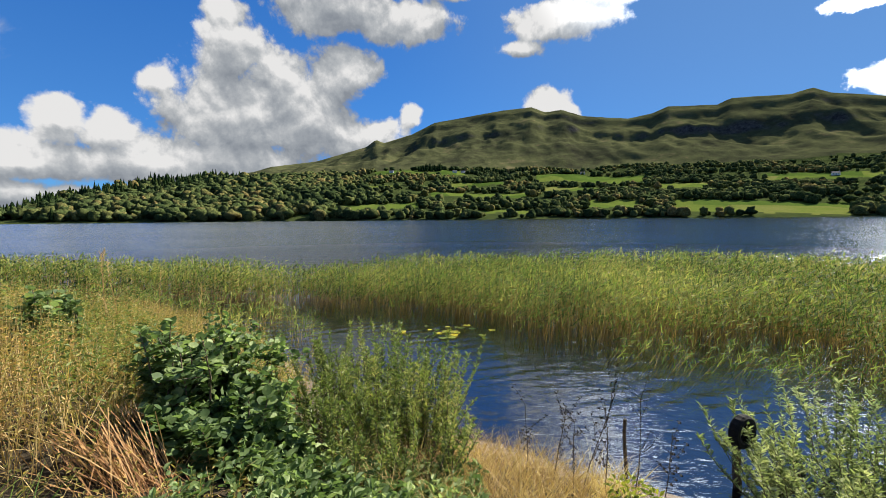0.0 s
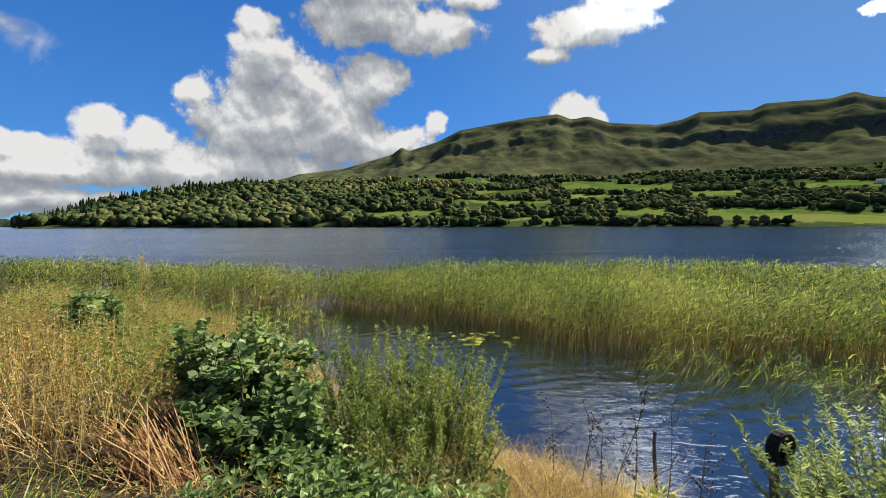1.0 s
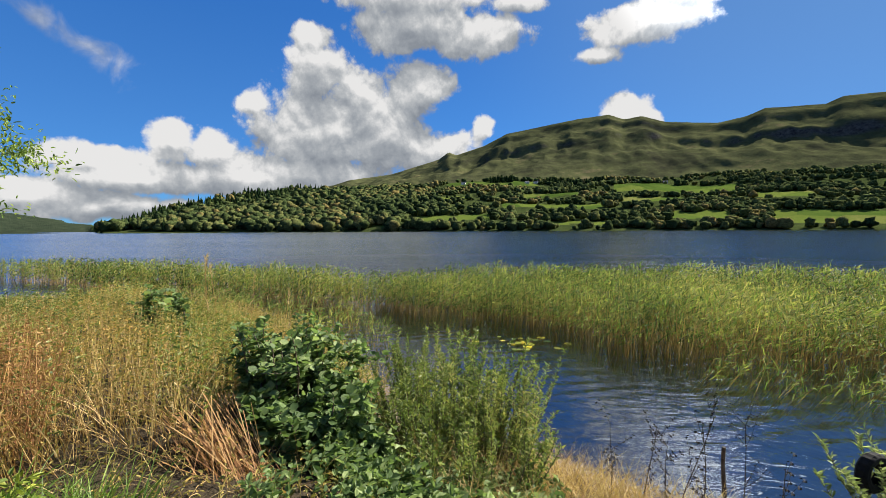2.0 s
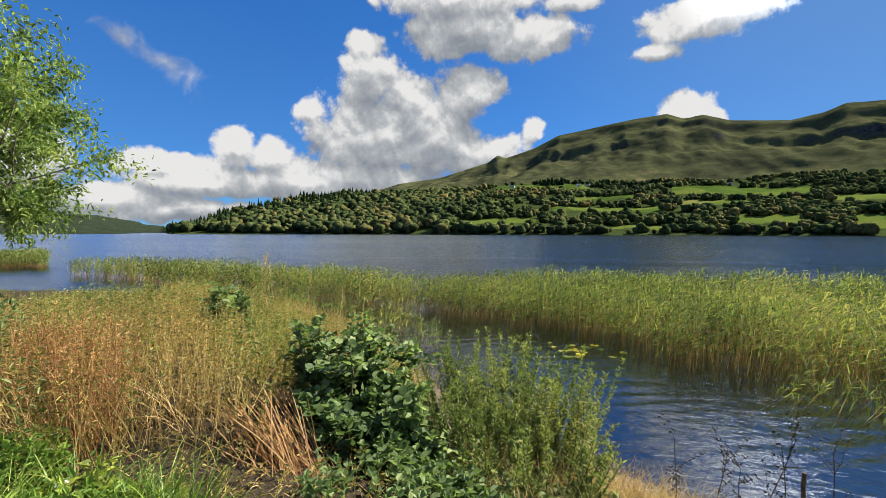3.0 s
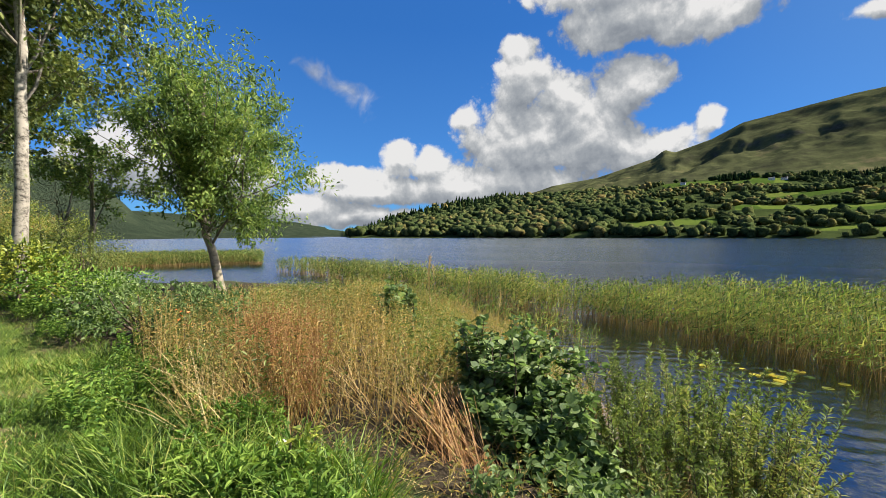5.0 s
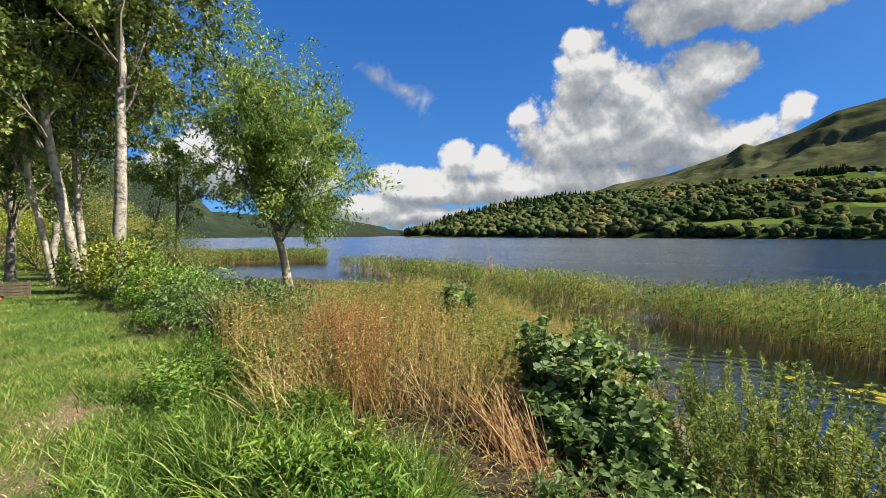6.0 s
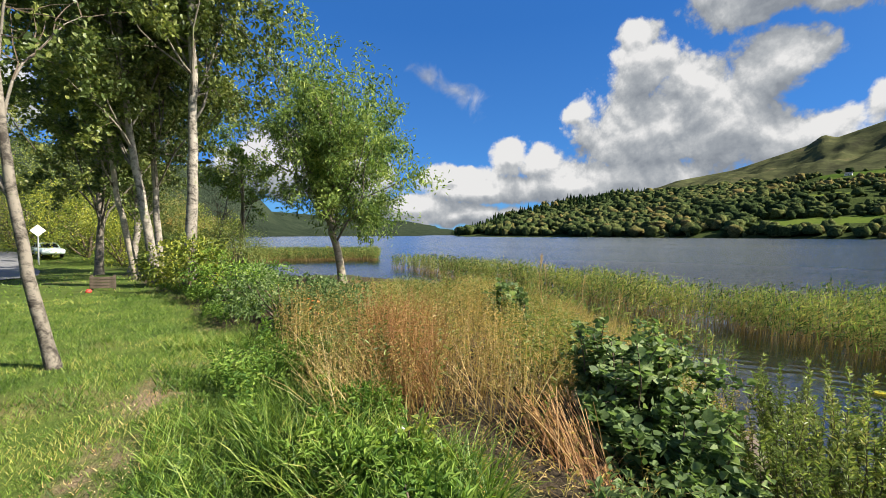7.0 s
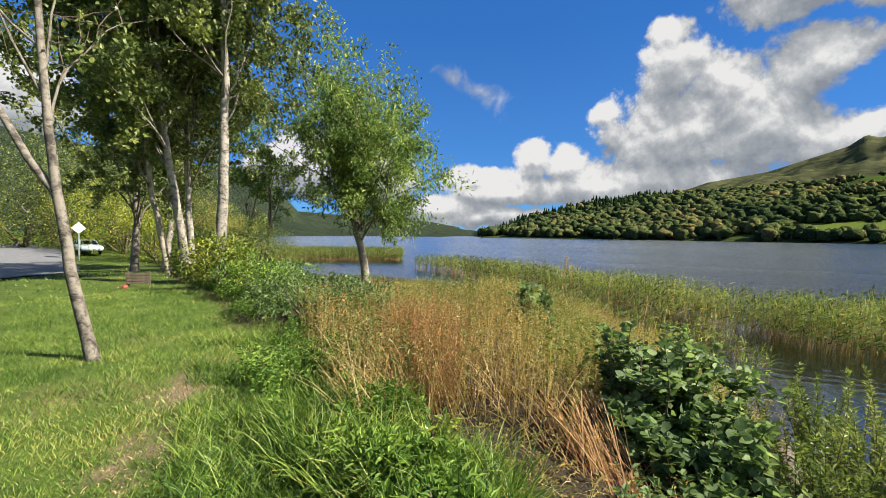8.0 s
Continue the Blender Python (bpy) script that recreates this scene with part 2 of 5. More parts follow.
def far_field_material():
    m, nd, out = material("pasture")
    pos = nd.add("ShaderNodeNewGeometry").outputs["Position"]
    cells = nd.add("ShaderNodeTexVoronoi")
    cells.inputs["Scale"].default_value = 0.009
    nd.link(pos, cells.inputs["Vector"])
    tone = nd.add("ShaderNodeSeparateColor")
    nd.link(cells.outputs["Color"], tone.inputs[0])
    big, fine = nd.noise(pos, 0.02, 5.0, 0.6), nd.noise(pos, 0.25, 5.0, 0.65)
    v = nd.math("MULTIPLY_ADD", tone.outputs[0], 0.45, nd.math("MULTIPLY_ADD", big, 0.35, nd.math("MULTIPLY", fine, 0.3)))
    col = nd.ramp(v, [(0.25, (0.035, 0.062, 0.012)), (0.5, (0.058, 0.092, 0.018)), (0.7, (0.092, 0.120, 0.024)), (0.9, (0.15, 0.135, 0.05))])
    sh = principled(nd, col, 0.95, bump(nd, fine, 0.5, 1.0), 0.0)
    nd.link(sh.outputs[0], out.inputs[0])
    return m


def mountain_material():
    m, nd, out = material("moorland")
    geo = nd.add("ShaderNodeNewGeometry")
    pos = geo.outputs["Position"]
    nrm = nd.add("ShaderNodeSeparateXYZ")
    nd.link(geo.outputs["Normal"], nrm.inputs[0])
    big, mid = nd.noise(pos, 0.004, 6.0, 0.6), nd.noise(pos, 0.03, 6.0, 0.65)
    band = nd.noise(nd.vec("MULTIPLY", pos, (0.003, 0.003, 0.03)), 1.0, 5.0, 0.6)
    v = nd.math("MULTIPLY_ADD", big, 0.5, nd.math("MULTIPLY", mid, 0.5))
    # olive moor tones, greyed in the colour to stand in for distance haze
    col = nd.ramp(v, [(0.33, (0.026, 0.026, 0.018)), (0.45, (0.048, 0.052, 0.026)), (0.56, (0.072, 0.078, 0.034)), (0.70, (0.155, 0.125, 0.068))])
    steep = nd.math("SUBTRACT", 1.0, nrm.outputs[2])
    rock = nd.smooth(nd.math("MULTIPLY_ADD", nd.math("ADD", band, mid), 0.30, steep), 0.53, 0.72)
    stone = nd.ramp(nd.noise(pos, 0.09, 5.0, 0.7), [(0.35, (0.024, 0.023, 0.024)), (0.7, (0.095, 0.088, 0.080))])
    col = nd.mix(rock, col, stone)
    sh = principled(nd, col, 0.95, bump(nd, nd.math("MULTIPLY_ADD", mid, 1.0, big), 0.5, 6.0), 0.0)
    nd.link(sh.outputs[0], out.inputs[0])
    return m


def water_material():
    m, nd, out = material("lake_water")
    pos = nd.add("ShaderNodeNewGeometry").outputs["Position"]
    rip = nd.vec("MULTIPLY", pos, (1.0, 2.2, 1.0))
    turned = nd.add("ShaderNodeVectorRotate")
    turned.inputs["Angle"].default_value = radians(28)
    nd.link(rip, turned.inputs["Vector"])
    small = nd.noise(turned.outputs[0], 2.6, 3.0, 0.5, 0.6)
    chop = nd.noise(nd.vec("MULTIPLY", pos, (0.35, 1.9, 1.0)), 0.8, 2.0, 0.5, 0.2)
    swell = nd.noise(nd.vec("MULTIPLY", pos, (0.006, 0.05, 1.0)), 1.0, 4.0)
    length = nd.vec("LENGTH", pos)
    open_water = nd.smooth(length, 10.0, 26.0)
    gust = nd.math("MULTIPLY", nd.smooth(swell, 0.35, 0.6), open_water)
    calm = nd.smooth(nd.noise(pos, 0.35, 2.0), 0.4, 0.6)
    h = nd.math("MULTIPLY_ADD", small, 0.015, nd.math("MULTIPLY", nd.math("MULTIPLY", chop, 0.28), nd.math("MULTIPLY_ADD", gust, 0.6, 0.04)))
    # low wave trains running slantwise across the pool
    train = nd.add("ShaderNodeTexWave", wave_type="BANDS", bands_direction="Y", wave_profile="SIN")
    for key, v in (("Scale", 0.75), ("Distortion", 5.0), ("Detail", 2.0), ("Detail Scale", 0.9)):
        train.inputs[key].default_value = v
    slant = nd.add("ShaderNodeVectorRotate")
    slant.inputs["Axis"].default_value, slant.inputs["Angle"].default_value = (0, 0, 1), radians(-24)
    nd.link(pos, slant.inputs["Vector"])
    nd.link(slant.outputs[0], train.inputs["Vector"])
    h = nd.math("MULTIPLY_ADD", nd.math("MULTIPLY", train.outputs["Fac"], calm), 0.010, h)
    b = nd.add("ShaderNodeBump")
    b.inputs["Distance"].default_value = 1.0
    b.inputs["Strength"].default_value = 1.0
    nd.link(h, b.inputs["Height"])
    g = nd.add("ShaderNodeBsdfGlossy", distribution="BECKMANN")
    nd.link(nd.math("MULTIPLY_ADD", open_water, 0.24, 0.03), g.inputs["Roughness"])
    # blue put into the gloss colour, deepening the reflection of the sky
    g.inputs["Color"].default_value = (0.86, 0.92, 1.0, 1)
    nd.link(b.outputs[0], g.inputs["Normal"])
    t = nd.add("ShaderNodeBsdfTransparent")
    t.inputs[0].default_value = (0.88, 0.80, 0.72, 1)
    fr = nd.add("ShaderNodeFresnel")
    fr.inputs["IOR"].default_value = 2.7
    nd.link(b.outputs[0], fr.inputs["Normal"])
    mx = nd.add("ShaderNodeMixShader")
    nd.link(fr.outputs[0], mx.inputs[0])
    nd.link(t.outputs[0], mx.inputs[1])
    nd.link(g.outputs[0], mx.inputs[2])
    nd.link(mx.outputs[0], out.inputs[0])
    return m


M = {
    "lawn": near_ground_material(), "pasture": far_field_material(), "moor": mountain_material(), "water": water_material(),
    "asphalt": plain_material("asphalt", (0.12, 0.12, 0.122), (0.19, 0.19, 0.19), 3.0, 0.85),
    "reed": leaf_material("reed_green", [(0.18, (0.04, 0.07, 0.02)), (0.45, (0.12, 0.18, 0.045)), (0.72, (0.23, 0.28, 0.07)), (0.97, (0.40, 0.37, 0.12))], 0.42, 0.7, 0.25, 0.8, 0.2),
    "reed_stem": leaf_material("reed_straw", [(0.1, (0.13, 0.085, 0.035)), (0.5, (0.30, 0.18, 0.065)), (0.9, (0.48, 0.33, 0.14))], 0.25, 0.6, 0.4),
    "alder_leaf": leaf_material("alder_green", [(0.1, (0.07, 0.115, 0.04)), (0.5, (0.15, 0.22, 0.08)), (0.9, (0.30, 0.37, 0.16))], 0.46, 0.55, 1.2, 0.8, 0.2),
    "willow_leaf": leaf_material("willow_green", [(0.1, (0.07, 0.10, 0.026)), (0.45, (0.15, 0.20, 0.05)), (0.75, (0.27, 0.305, 0.085)), (0.97, (0.42, 0.37, 0.13))], 0.42, 0.45, 1.0),
    "grey_willow": leaf_material("grey_willow", [(0.1, (0.10, 0.13, 0.045)), (0.5, (0.24, 0.285, 0.115)), (0.9, (0.45, 0.47, 0.25))], 0.42, 0.38, 1.0, 0.7, 0.5),
    "tree_leaf": leaf_material("tree_green", [(0.1, (0.045, 0.07, 0.018)), (0.5, (0.10, 0.135, 0.032)), (0.9, (0.24, 0.26, 0.07))], 0.38, 0.42, 0.7),
    "ash_leaf": leaf_material("ash_green", [(0.1, (0.06, 0.105, 0.028)), (0.5, (0.15, 0.225, 0.055)), (0.9, (0.31, 0.375, 0.10))], 0.42, 0.6, 0.7, 0.7, 0.2),
    "yellow_leaf": leaf_material("yellow_green", [(0.1, (0.08, 0.12, 0.02)), (0.5, (0.22, 0.26, 0.035)), (0.9, (0.48, 0.46, 0.065))], 0.38, 0.45, 0.9),
    "bramble_leaf": leaf_material("bramble_green", [(0.1, (0.055, 0.12, 0.02)), (0.5, (0.14, 0.235, 0.04)), (0.9, (0.30, 0.40, 0.08))], 0.38, 0.6, 1.4, 0.7, 0.15),
    "grass": leaf_material("grass_green", [(0.1, (0.045, 0.10, 0.014)), (0.45, (0.13, 0.22, 0.03)), (0.75, (0.235, 0.32, 0.055)), (0.98, (0.46, 0.42, 0.13))], 0.40, 0.5, 1.3, 0.8),
    "straw": leaf_material("dry_straw", [(0.1, (0.20, 0.11, 0.045)), (0.45, (0.42, 0.28, 0.115)), (0.75, (0.60, 0.44, 0.20)), (0.98, (0.78, 0.66, 0.40))], 0.34, 0.6, 0.8),
    "rust": leaf_material("rusty_stems", [(0.1, (0.22, 0.10, 0.045)), (0.5, (0.38, 0.205, 0.085)), (0.9, (0.54, 0.36, 0.16))], 0.34, 0.6, 0.9),
    "dry_leaf": leaf_material("olive_herb", [(0.12, (0.09, 0.11, 0.032)), (0.42, (0.24, 0.215, 0.06)), (0.70, (0.46, 0.345, 0.11)), (0.97, (0.56, 0.33, 0.115))], 0.40, 0.6, 1.1),
    "seed": plain_material("seed_heads", (0.03, 0.022, 0.015), (0.08, 0.055, 0.03), 30),
    "pale_bark": bark_material("pale_bark", (0.27, 0.24, 0.195), (0.055, 0.047, 0.037), 0.75),
    "lichen_bark": bark_material("lichen_bark", (0.19, 0.165, 0.13), (0.04, 0.034, 0.027), 0.85),
    "ash_bark": bark_material("ash_bark", (0.31, 0.265, 0.195), (0.10, 0.082, 0.058), 0.5),
    "dark_bark": bark_material("dark_bark", (0.22, 0.19, 0.15), (0.06, 0.05, 0.04), 0.55),
    "twig": plain_material("twig", (0.07, 0.05, 0.035), (0.16, 0.12, 0.08), 20),
    "far_leaf": leaf_material("far_broadleaf", [(0.1, (0.036, 0.054, 0.022)), (0.45, (0.068, 0.092, 0.033)), (0.75, (0.115, 0.13, 0.046)), (0.97, (0.20, 0.16, 0.06))], 0.22, 0.9, 0.006, 0.8, 0.0, 0.45),
    "far_wood": plain_material("far_forest", (0.016, 0.024, 0.016), (0.042, 0.055, 0.032), 0.03, 1.0, 0.8, 8.0, 0.0),
    "scrub": plain_material("rough_scrub", (0.022, 0.034, 0.012), (0.058, 0.074, 0.024), 0.05, 1.0, 0.8, 2.0, 0.0),
    "limb_bark": bark_material("limb_bark", (0.16, 0.14, 0.11), (0.05, 0.042, 0.032), 0.6),
    "conifer": leaf_material("far_conifer", [(0.1, (0.010, 0.022, 0.010)), (0.6, (0.024, 0.044, 0.016)), (0.95, (0.045, 0.065, 0.02))], 0.08, 0.9, 0.01, 0.8, 0.0, 0.6),
    "lily": leaf_material("lily_pad", [(0.1, (0.16, 0.24, 0.05)), (0.5, (0.36, 0.38, 0.07)), (0.9, (0.66, 0.56, 0.06))], 0.2, 0.35, 2.0, 0.9, 0.5),
    "wood": plain_material("weathered_wood", (0.05, 0.038, 0.027), (0.15, 0.115, 0.08), 12, 0.9, 0.6),
    "rubber": plain_material("black_rubber", (0.006, 0.006, 0.006), (0.016, 0.016, 0.016), 20, 0.85, 0.3, 0.004, 0.15),
    "paint": plain_material("mint_car_paint", (0.60, 0.70, 0.68), (0.66, 0.76, 0.73), 1.0, 0.25, 0.0, 0.001, 0.5),
    "window": plain_material("dark_car_glass", (0.012, 0.015, 0.017), (0.02, 0.024, 0.027), 1.0, 0.08, 0.0, 0.001, 0.6),
    "metal": plain_material("galvanised_metal", (0.42, 0.43, 0.44), (0.55, 0.56, 0.57), 6, 0.45, 0.1, 0.002, 0.5, 0.7),
    "sign_face": plain_material("sign_face", (0.70, 0.70, 0.68), (0.80, 0.80, 0.78), 4, 0.4, 0.05, 0.002),
    "red": plain_material("red_plastic", (0.42, 0.04, 0.025), (0.52, 0.06, 0.04), 8, 0.45),
    "orange": plain_material("orange_leaf", (0.62, 0.16, 0.03), (0.75, 0.24, 0.05), 20, 0.5),
    "white": plain_material("white_render", (0.68, 0.66, 0.62), (0.80, 0.78, 0.74), 4, 0.7),
    "slate": plain_material("slate", (0.05, 0.052, 0.06), (0.09, 0.092, 0.10), 5, 0.7),
    "litter": plain_material("white_plastic", (0.70, 0.69, 0.66), (0.84, 0.83, 0.80), 14, 0.5),
}

# ---------------------------------------------------------------- mesh helpers
rng = np.random.default_rng(7)


def raw_mesh(name, verts, quads, mats, index=None, smooth=False):
    """A mesh from arrays of places and of faces with equally many corners."""
    verts, quads = np.asarray(verts, np.float32), np.asarray(quads, np.int32)
    k = quads.shape[1]
    me = bpy.data.meshes.new(name)
    me.vertices.add(len(verts))
    me.vertices.foreach_set("co", verts.ravel())
    me.loops.add(quads.size)
    me.loops.foreach_set("vertex_index", quads.ravel())
    me.polygons.add(len(quads))
    me.polygons.foreach_set("loop_start", np.arange(0, quads.size, k, dtype=np.int32))
    if index is not None:
        me.polygons.foreach_set("material_index", np.asarray(index, np.int32))
    me.polygons.foreach_set("use_smooth", np.full(len(quads), smooth))
    for m in mats if isinstance(mats, (list, tuple)) else [mats]:
        me.materials.append(m)
    me.update(calc_edges=True)
    me.validate()
    return me


def part(name, me, parent=None, label="", m=None):
    """Links a mesh as one object, under a thing or a part where one is given."""
    ob = new(name, me)
    if parent is not None:
        ob.parent = parent
    if m is not None:
        ob.matrix_basis = m
    return tagged(ob, label)


def from_bm(name, bm, mat, smooth=False):
    me = bpy.data.meshes.new(name)
    bm.to_mesh(me)
    bm.free()
    for m in mat if isinstance(mat, (list, tuple)) else [mat]:
        me.materials.append(m)
    if smooth:
        for p in me.polygons:
            p.use_smooth = True
    return me


def box(size, bevel=0.01, at=(0, 0, 0)):
    bm = bmesh.new()
    bmesh.ops.create_cube(bm, size=1.0, matrix=Matrix.Translation(at) @ Matrix.Diagonal((*size, 1)))
    if bevel:
        bmesh.ops.bevel(bm, geom=bm.edges[:], offset=bevel, segments=2, affect="EDGES")
    return bm


def unit(v):
    return v / np.maximum(np.linalg.norm(v, axis=-1, keepdims=True), 1e-9)


def strips(base, way, length, width, droop=0.3, segs=3, taper=1.0, side=None):
    """Blades: thin bands from base along way, bending down by droop. Returns places and quads."""
    n = len(base)
    way = unit(np.asarray(way, float))
    length, width, droop = (np.broadcast_to(np.asarray(v, float), (n,)) for v in (length, width, droop))
    if side is None:
        a = rng.uniform(0, 2 * np.pi, n)
        side = np.stack([np.cos(a), np.sin(a), np.zeros(n)], 1)
    side = unit(side - (side * way).sum(1, keepdims=True) * way)
    out, p = [], np.array(base, float)
    down = np.array([0, 0, -1.0])
    for s in range(segs + 1):
        f = s / segs
        w = width * (1 - f ** 1.6) ** taper if taper else width
        w = np.maximum(w, width * 0.06)
        out += [p - side * w[:, None] / 2, p + side * w[:, None] / 2]
        d = unit(way + down * (droop * (f + 0.5 / segs) * 1.6)[:, None])
        p = p + d * (length / segs)[:, None]
    verts = np.stack(out, 1).reshape(-1, 3)
    one = np.array([[2 * s, 2 * s + 1, 2 * s + 3, 2 * s + 2] for s in range(segs)])
    quads = (np.arange(n)[:, None, None] * 2 * (segs + 1) + one).reshape(-1, 4)
    return verts, quads


def leaves(base, way, length, width, fold=0.25, droop=0.25):
    """Leaves of two folded halves with a round belly and a tip. Returns places and quads."""
    n = len(base)
    way = unit(np.asarray(way, float))
    length, width = (np.broadcast_to(np.asarray(v, float), (n,))[:, None] for v in (length, width))
    up = np.array([0, 0, 1.0]) + rng.normal(0, 0.45, (n, 3))
    side = unit(np.cross(way, up))
    top = np.cross(side, way)
    p = np.asarray(base, float)
    low = np.array([0, 0, -1.0]) * droop
    tip = p + unit(way + low) * length
    l1, r1 = (p + way * length * 0.24 + s * side * width * 0.44 + top * width * fold for s in (-1, 1))
    l2, r2 = (p + way * length * 0.64 + s * side * width * 0.42 + top * width * fold + low * length * 0.25 for s in (-1, 1))
    verts = np.stack([p, l1, l2, tip, r2, r1], 1).reshape(-1, 3)
    one = np.array([[0, 3, 2, 1], [0, 5, 4, 3]])
    quads = (np.arange(n)[:, None, None] * 6 + one).reshape(-1, 4)
    return verts, quads


def join(*sets):
    """Joins (places, quads, slot) sets into one."""
    v, q, idx, off = [], [], [], 0
    for verts, quads, slot in sets:
        v.append(verts)
        q.append(quads + off)
        idx.append(np.full(len(quads), slot))
        off += len(verts)
    return np.concatenate(v), np.concatenate(q), np.concatenate(idx)


def tube(path, radii, sides=8):
    """A tapered round limb along a path."""
    path, radii = np.asarray(path, float), np.asarray(radii, float)
    k = len(path)
    tang = unit(np.gradient(path, axis=0))
    ref = np.array([0.31, 0.95, 0.0])
    a = unit(np.cross(tang, ref))
    b = np.cross(tang, a)
    ang = np.linspace(0, 2 * np.pi, sides, endpoint=False)
    ring = a[:, None] * np.cos(ang)[None, :, None] + b[:, None] * np.sin(ang)[None, :, None]
    verts = (path[:, None] + ring * radii[:, None, None]).reshape(-1, 3)
    quads = [(r * sides + s, r * sides + (s + 1) % sides, (r + 1) * sides + (s + 1) % sides, (r + 1) * sides + s)
             for r in range(k - 1) for s in range(sides)]
    return verts, np.array(quads)


def limb(start, way, length, r0, r1, bend=0.15, lift=0.1, segs=6, r=rng):
    """The path and radii of a crooked limb."""
    p, d, path = np.array(start, float), unit(np.array(way, float)), [np.array(start, float)]
    for _ in range(segs):
        d = unit(d + r.normal(0, bend, 3) + np.array([0, 0, lift]))
        p = p + d * length / segs
        path.append(p.copy())
    return np.array(path), np.linspace(r0, r1, segs + 1)


def icosphere(sub):
    bm = bmesh.new()
    bmesh.ops.create_icosphere(bm, subdivisions=sub, radius=1.0)
    v = np.array([tuple(x.co) for x in bm.verts])
    f = np.array([[x.index for x in face.verts] for face in bm.faces])
    bm.free()
    return v, f


# ---------------------------------------------------------------- the lie of the land
LAKE = 0.0
BANK = 1.25
# the near waterline, from far right to far left; land lies behind it
SHORE = np.array([(900, -700), (300, -160), (60, -20), (20, -1.5), (7.5, 2.2), (4.6, 3.0), (3.0, 3.75), (1.6, 4.45), (0.5, 5.2), (-0.9, 6.0),
                  (-2.4, 7.3), (-3.8, 9.2), (-5.6, 11.3), (-9.0, 13.2), (-14.5, 15.0), (-20.0, 16.0), (-24.5, 14.5),
                  (-27.5, 11.0), (-33.0, 8.5), (-46.0, 9.5), (-70.0, 13.0), (-200.0, 30.0), (-460.0, 60.0), (-900.0, 110.0), (-4000, 500)])
# bearings (left +) of the far side with: the far waterline, the foot and the crest of the hills, and their elevations
BEARING = np.array([-85, -60, -45, -38, -30, -20, -10, 0, 7, 12, 20, 27, 33, 38, 42, 45, 46.8, 48, 54, 62, 69, 72, 78, 86])
WATERLINE = np.array([1100, 780, 660, 625, 600, 575, 556, 552, 562, 580, 645, 700, 735, 765, 785, 800, 820, 2250, 2250, 2100, 1900, 1850, 1800, 1800])
FOOT = np.array([1700, 1400, 1330, 1310, 1300, 1290, 1270, 1260, 1240, 1220, 1150, 1110, 1080, 1050, 1000, 950, 930, 2650, 2650, 2500, 2300, 2250, 2200, 2200])
FOOT_EL = np.array([4.5, 4.8, 5.2, 5.4, 5.6, 5.7, 6.0, 6.1, 6.0, 5.6, 5.1, 4.9, 4.4, 3.2, 1.9, 0.6, 0.1, 0.5, 1.6, 1.8, 2.6, 2.6, 2.6, 2.6])
CREST = np.array([2400, 2050, 1900, 1880, 1860, 1900, 2000, 2100, 2150, 2200, 2200, 2200, 2200, 2200, 2200, 2200, 2200, 3300, 3300, 3300, 3200, 3200, 3200, 3200])
RIDGE_B = np.array([-85, -60, -50, -44.8, -40.9, -39.5, -37.9, -32.7, -31.5, -26.7, -25.0, -22.5, -17.4, -14.9, -13.0, -11.3, -8, -4.9, 0.9, 3.8, 7.4, 8.4, 9.6, 15.8, 21.1, 26, 33, 47, 54, 70, 78, 86])
RIDGE_EL = np.array([8, 9.5, 10.2, 10.6, 11.6, 12.3, 12.0, 12.4, 11.9, 12.3, 11.7, 11.4, 12.1, 13.0, 12.8, 13.5, 13.3, 12.9, 12.0, 10.6, 9.5, 9.9, 9.0, 7.1, 6.3, 4.6, 2.4, 0.5, 1.9, 2.8, 2.8, 2.8])


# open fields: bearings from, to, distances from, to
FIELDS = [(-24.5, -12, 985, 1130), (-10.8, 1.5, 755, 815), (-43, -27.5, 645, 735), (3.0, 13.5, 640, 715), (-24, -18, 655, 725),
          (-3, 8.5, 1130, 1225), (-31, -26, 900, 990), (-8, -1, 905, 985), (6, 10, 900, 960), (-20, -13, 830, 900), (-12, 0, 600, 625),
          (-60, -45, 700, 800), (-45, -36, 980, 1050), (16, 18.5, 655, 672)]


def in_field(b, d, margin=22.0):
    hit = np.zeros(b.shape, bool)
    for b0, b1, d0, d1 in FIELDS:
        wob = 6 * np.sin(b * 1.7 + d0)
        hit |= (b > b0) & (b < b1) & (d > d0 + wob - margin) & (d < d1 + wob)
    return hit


def shore_distance(x, y):
    """Metres inland from the near waterline (below 0: out on the lake)."""
    best, sign = np.full(x.shape, 1e9), np.ones(x.shape)
    for (ax, ay), (bx, by) in zip(SHORE[:-1], SHORE[1:]):
        dx, dy = bx - ax, by - ay
        t = np.clip(((x - ax) * dx + (y - ay) * dy) / (dx * dx + dy * dy), 0, 1)
        d = np.hypot(x - ax - t * dx, y - ay - t * dy)
        cross = dx * (y - ay) - dy * (x - ax)
        closer = d < best
        best, sign = np.where(closer, d, best), np.where(closer, np.sign(cross), sign)
    return best * sign


def ripple(x, y, size):
    """Cheap smooth unevenness."""
    u, v = x / size, y / size
    return (np.sin(u * 1.7 + 1.3 * np.sin(v * 0.9 + 1)) + np.sin(v * 1.9 + 1.1 * np.sin(u * 1.3)) + np.sin((u + v) * 1.1 + 2)) / 3


LATTICE = np.random.default_rng(77).uniform(-1, 1, (256, 256))


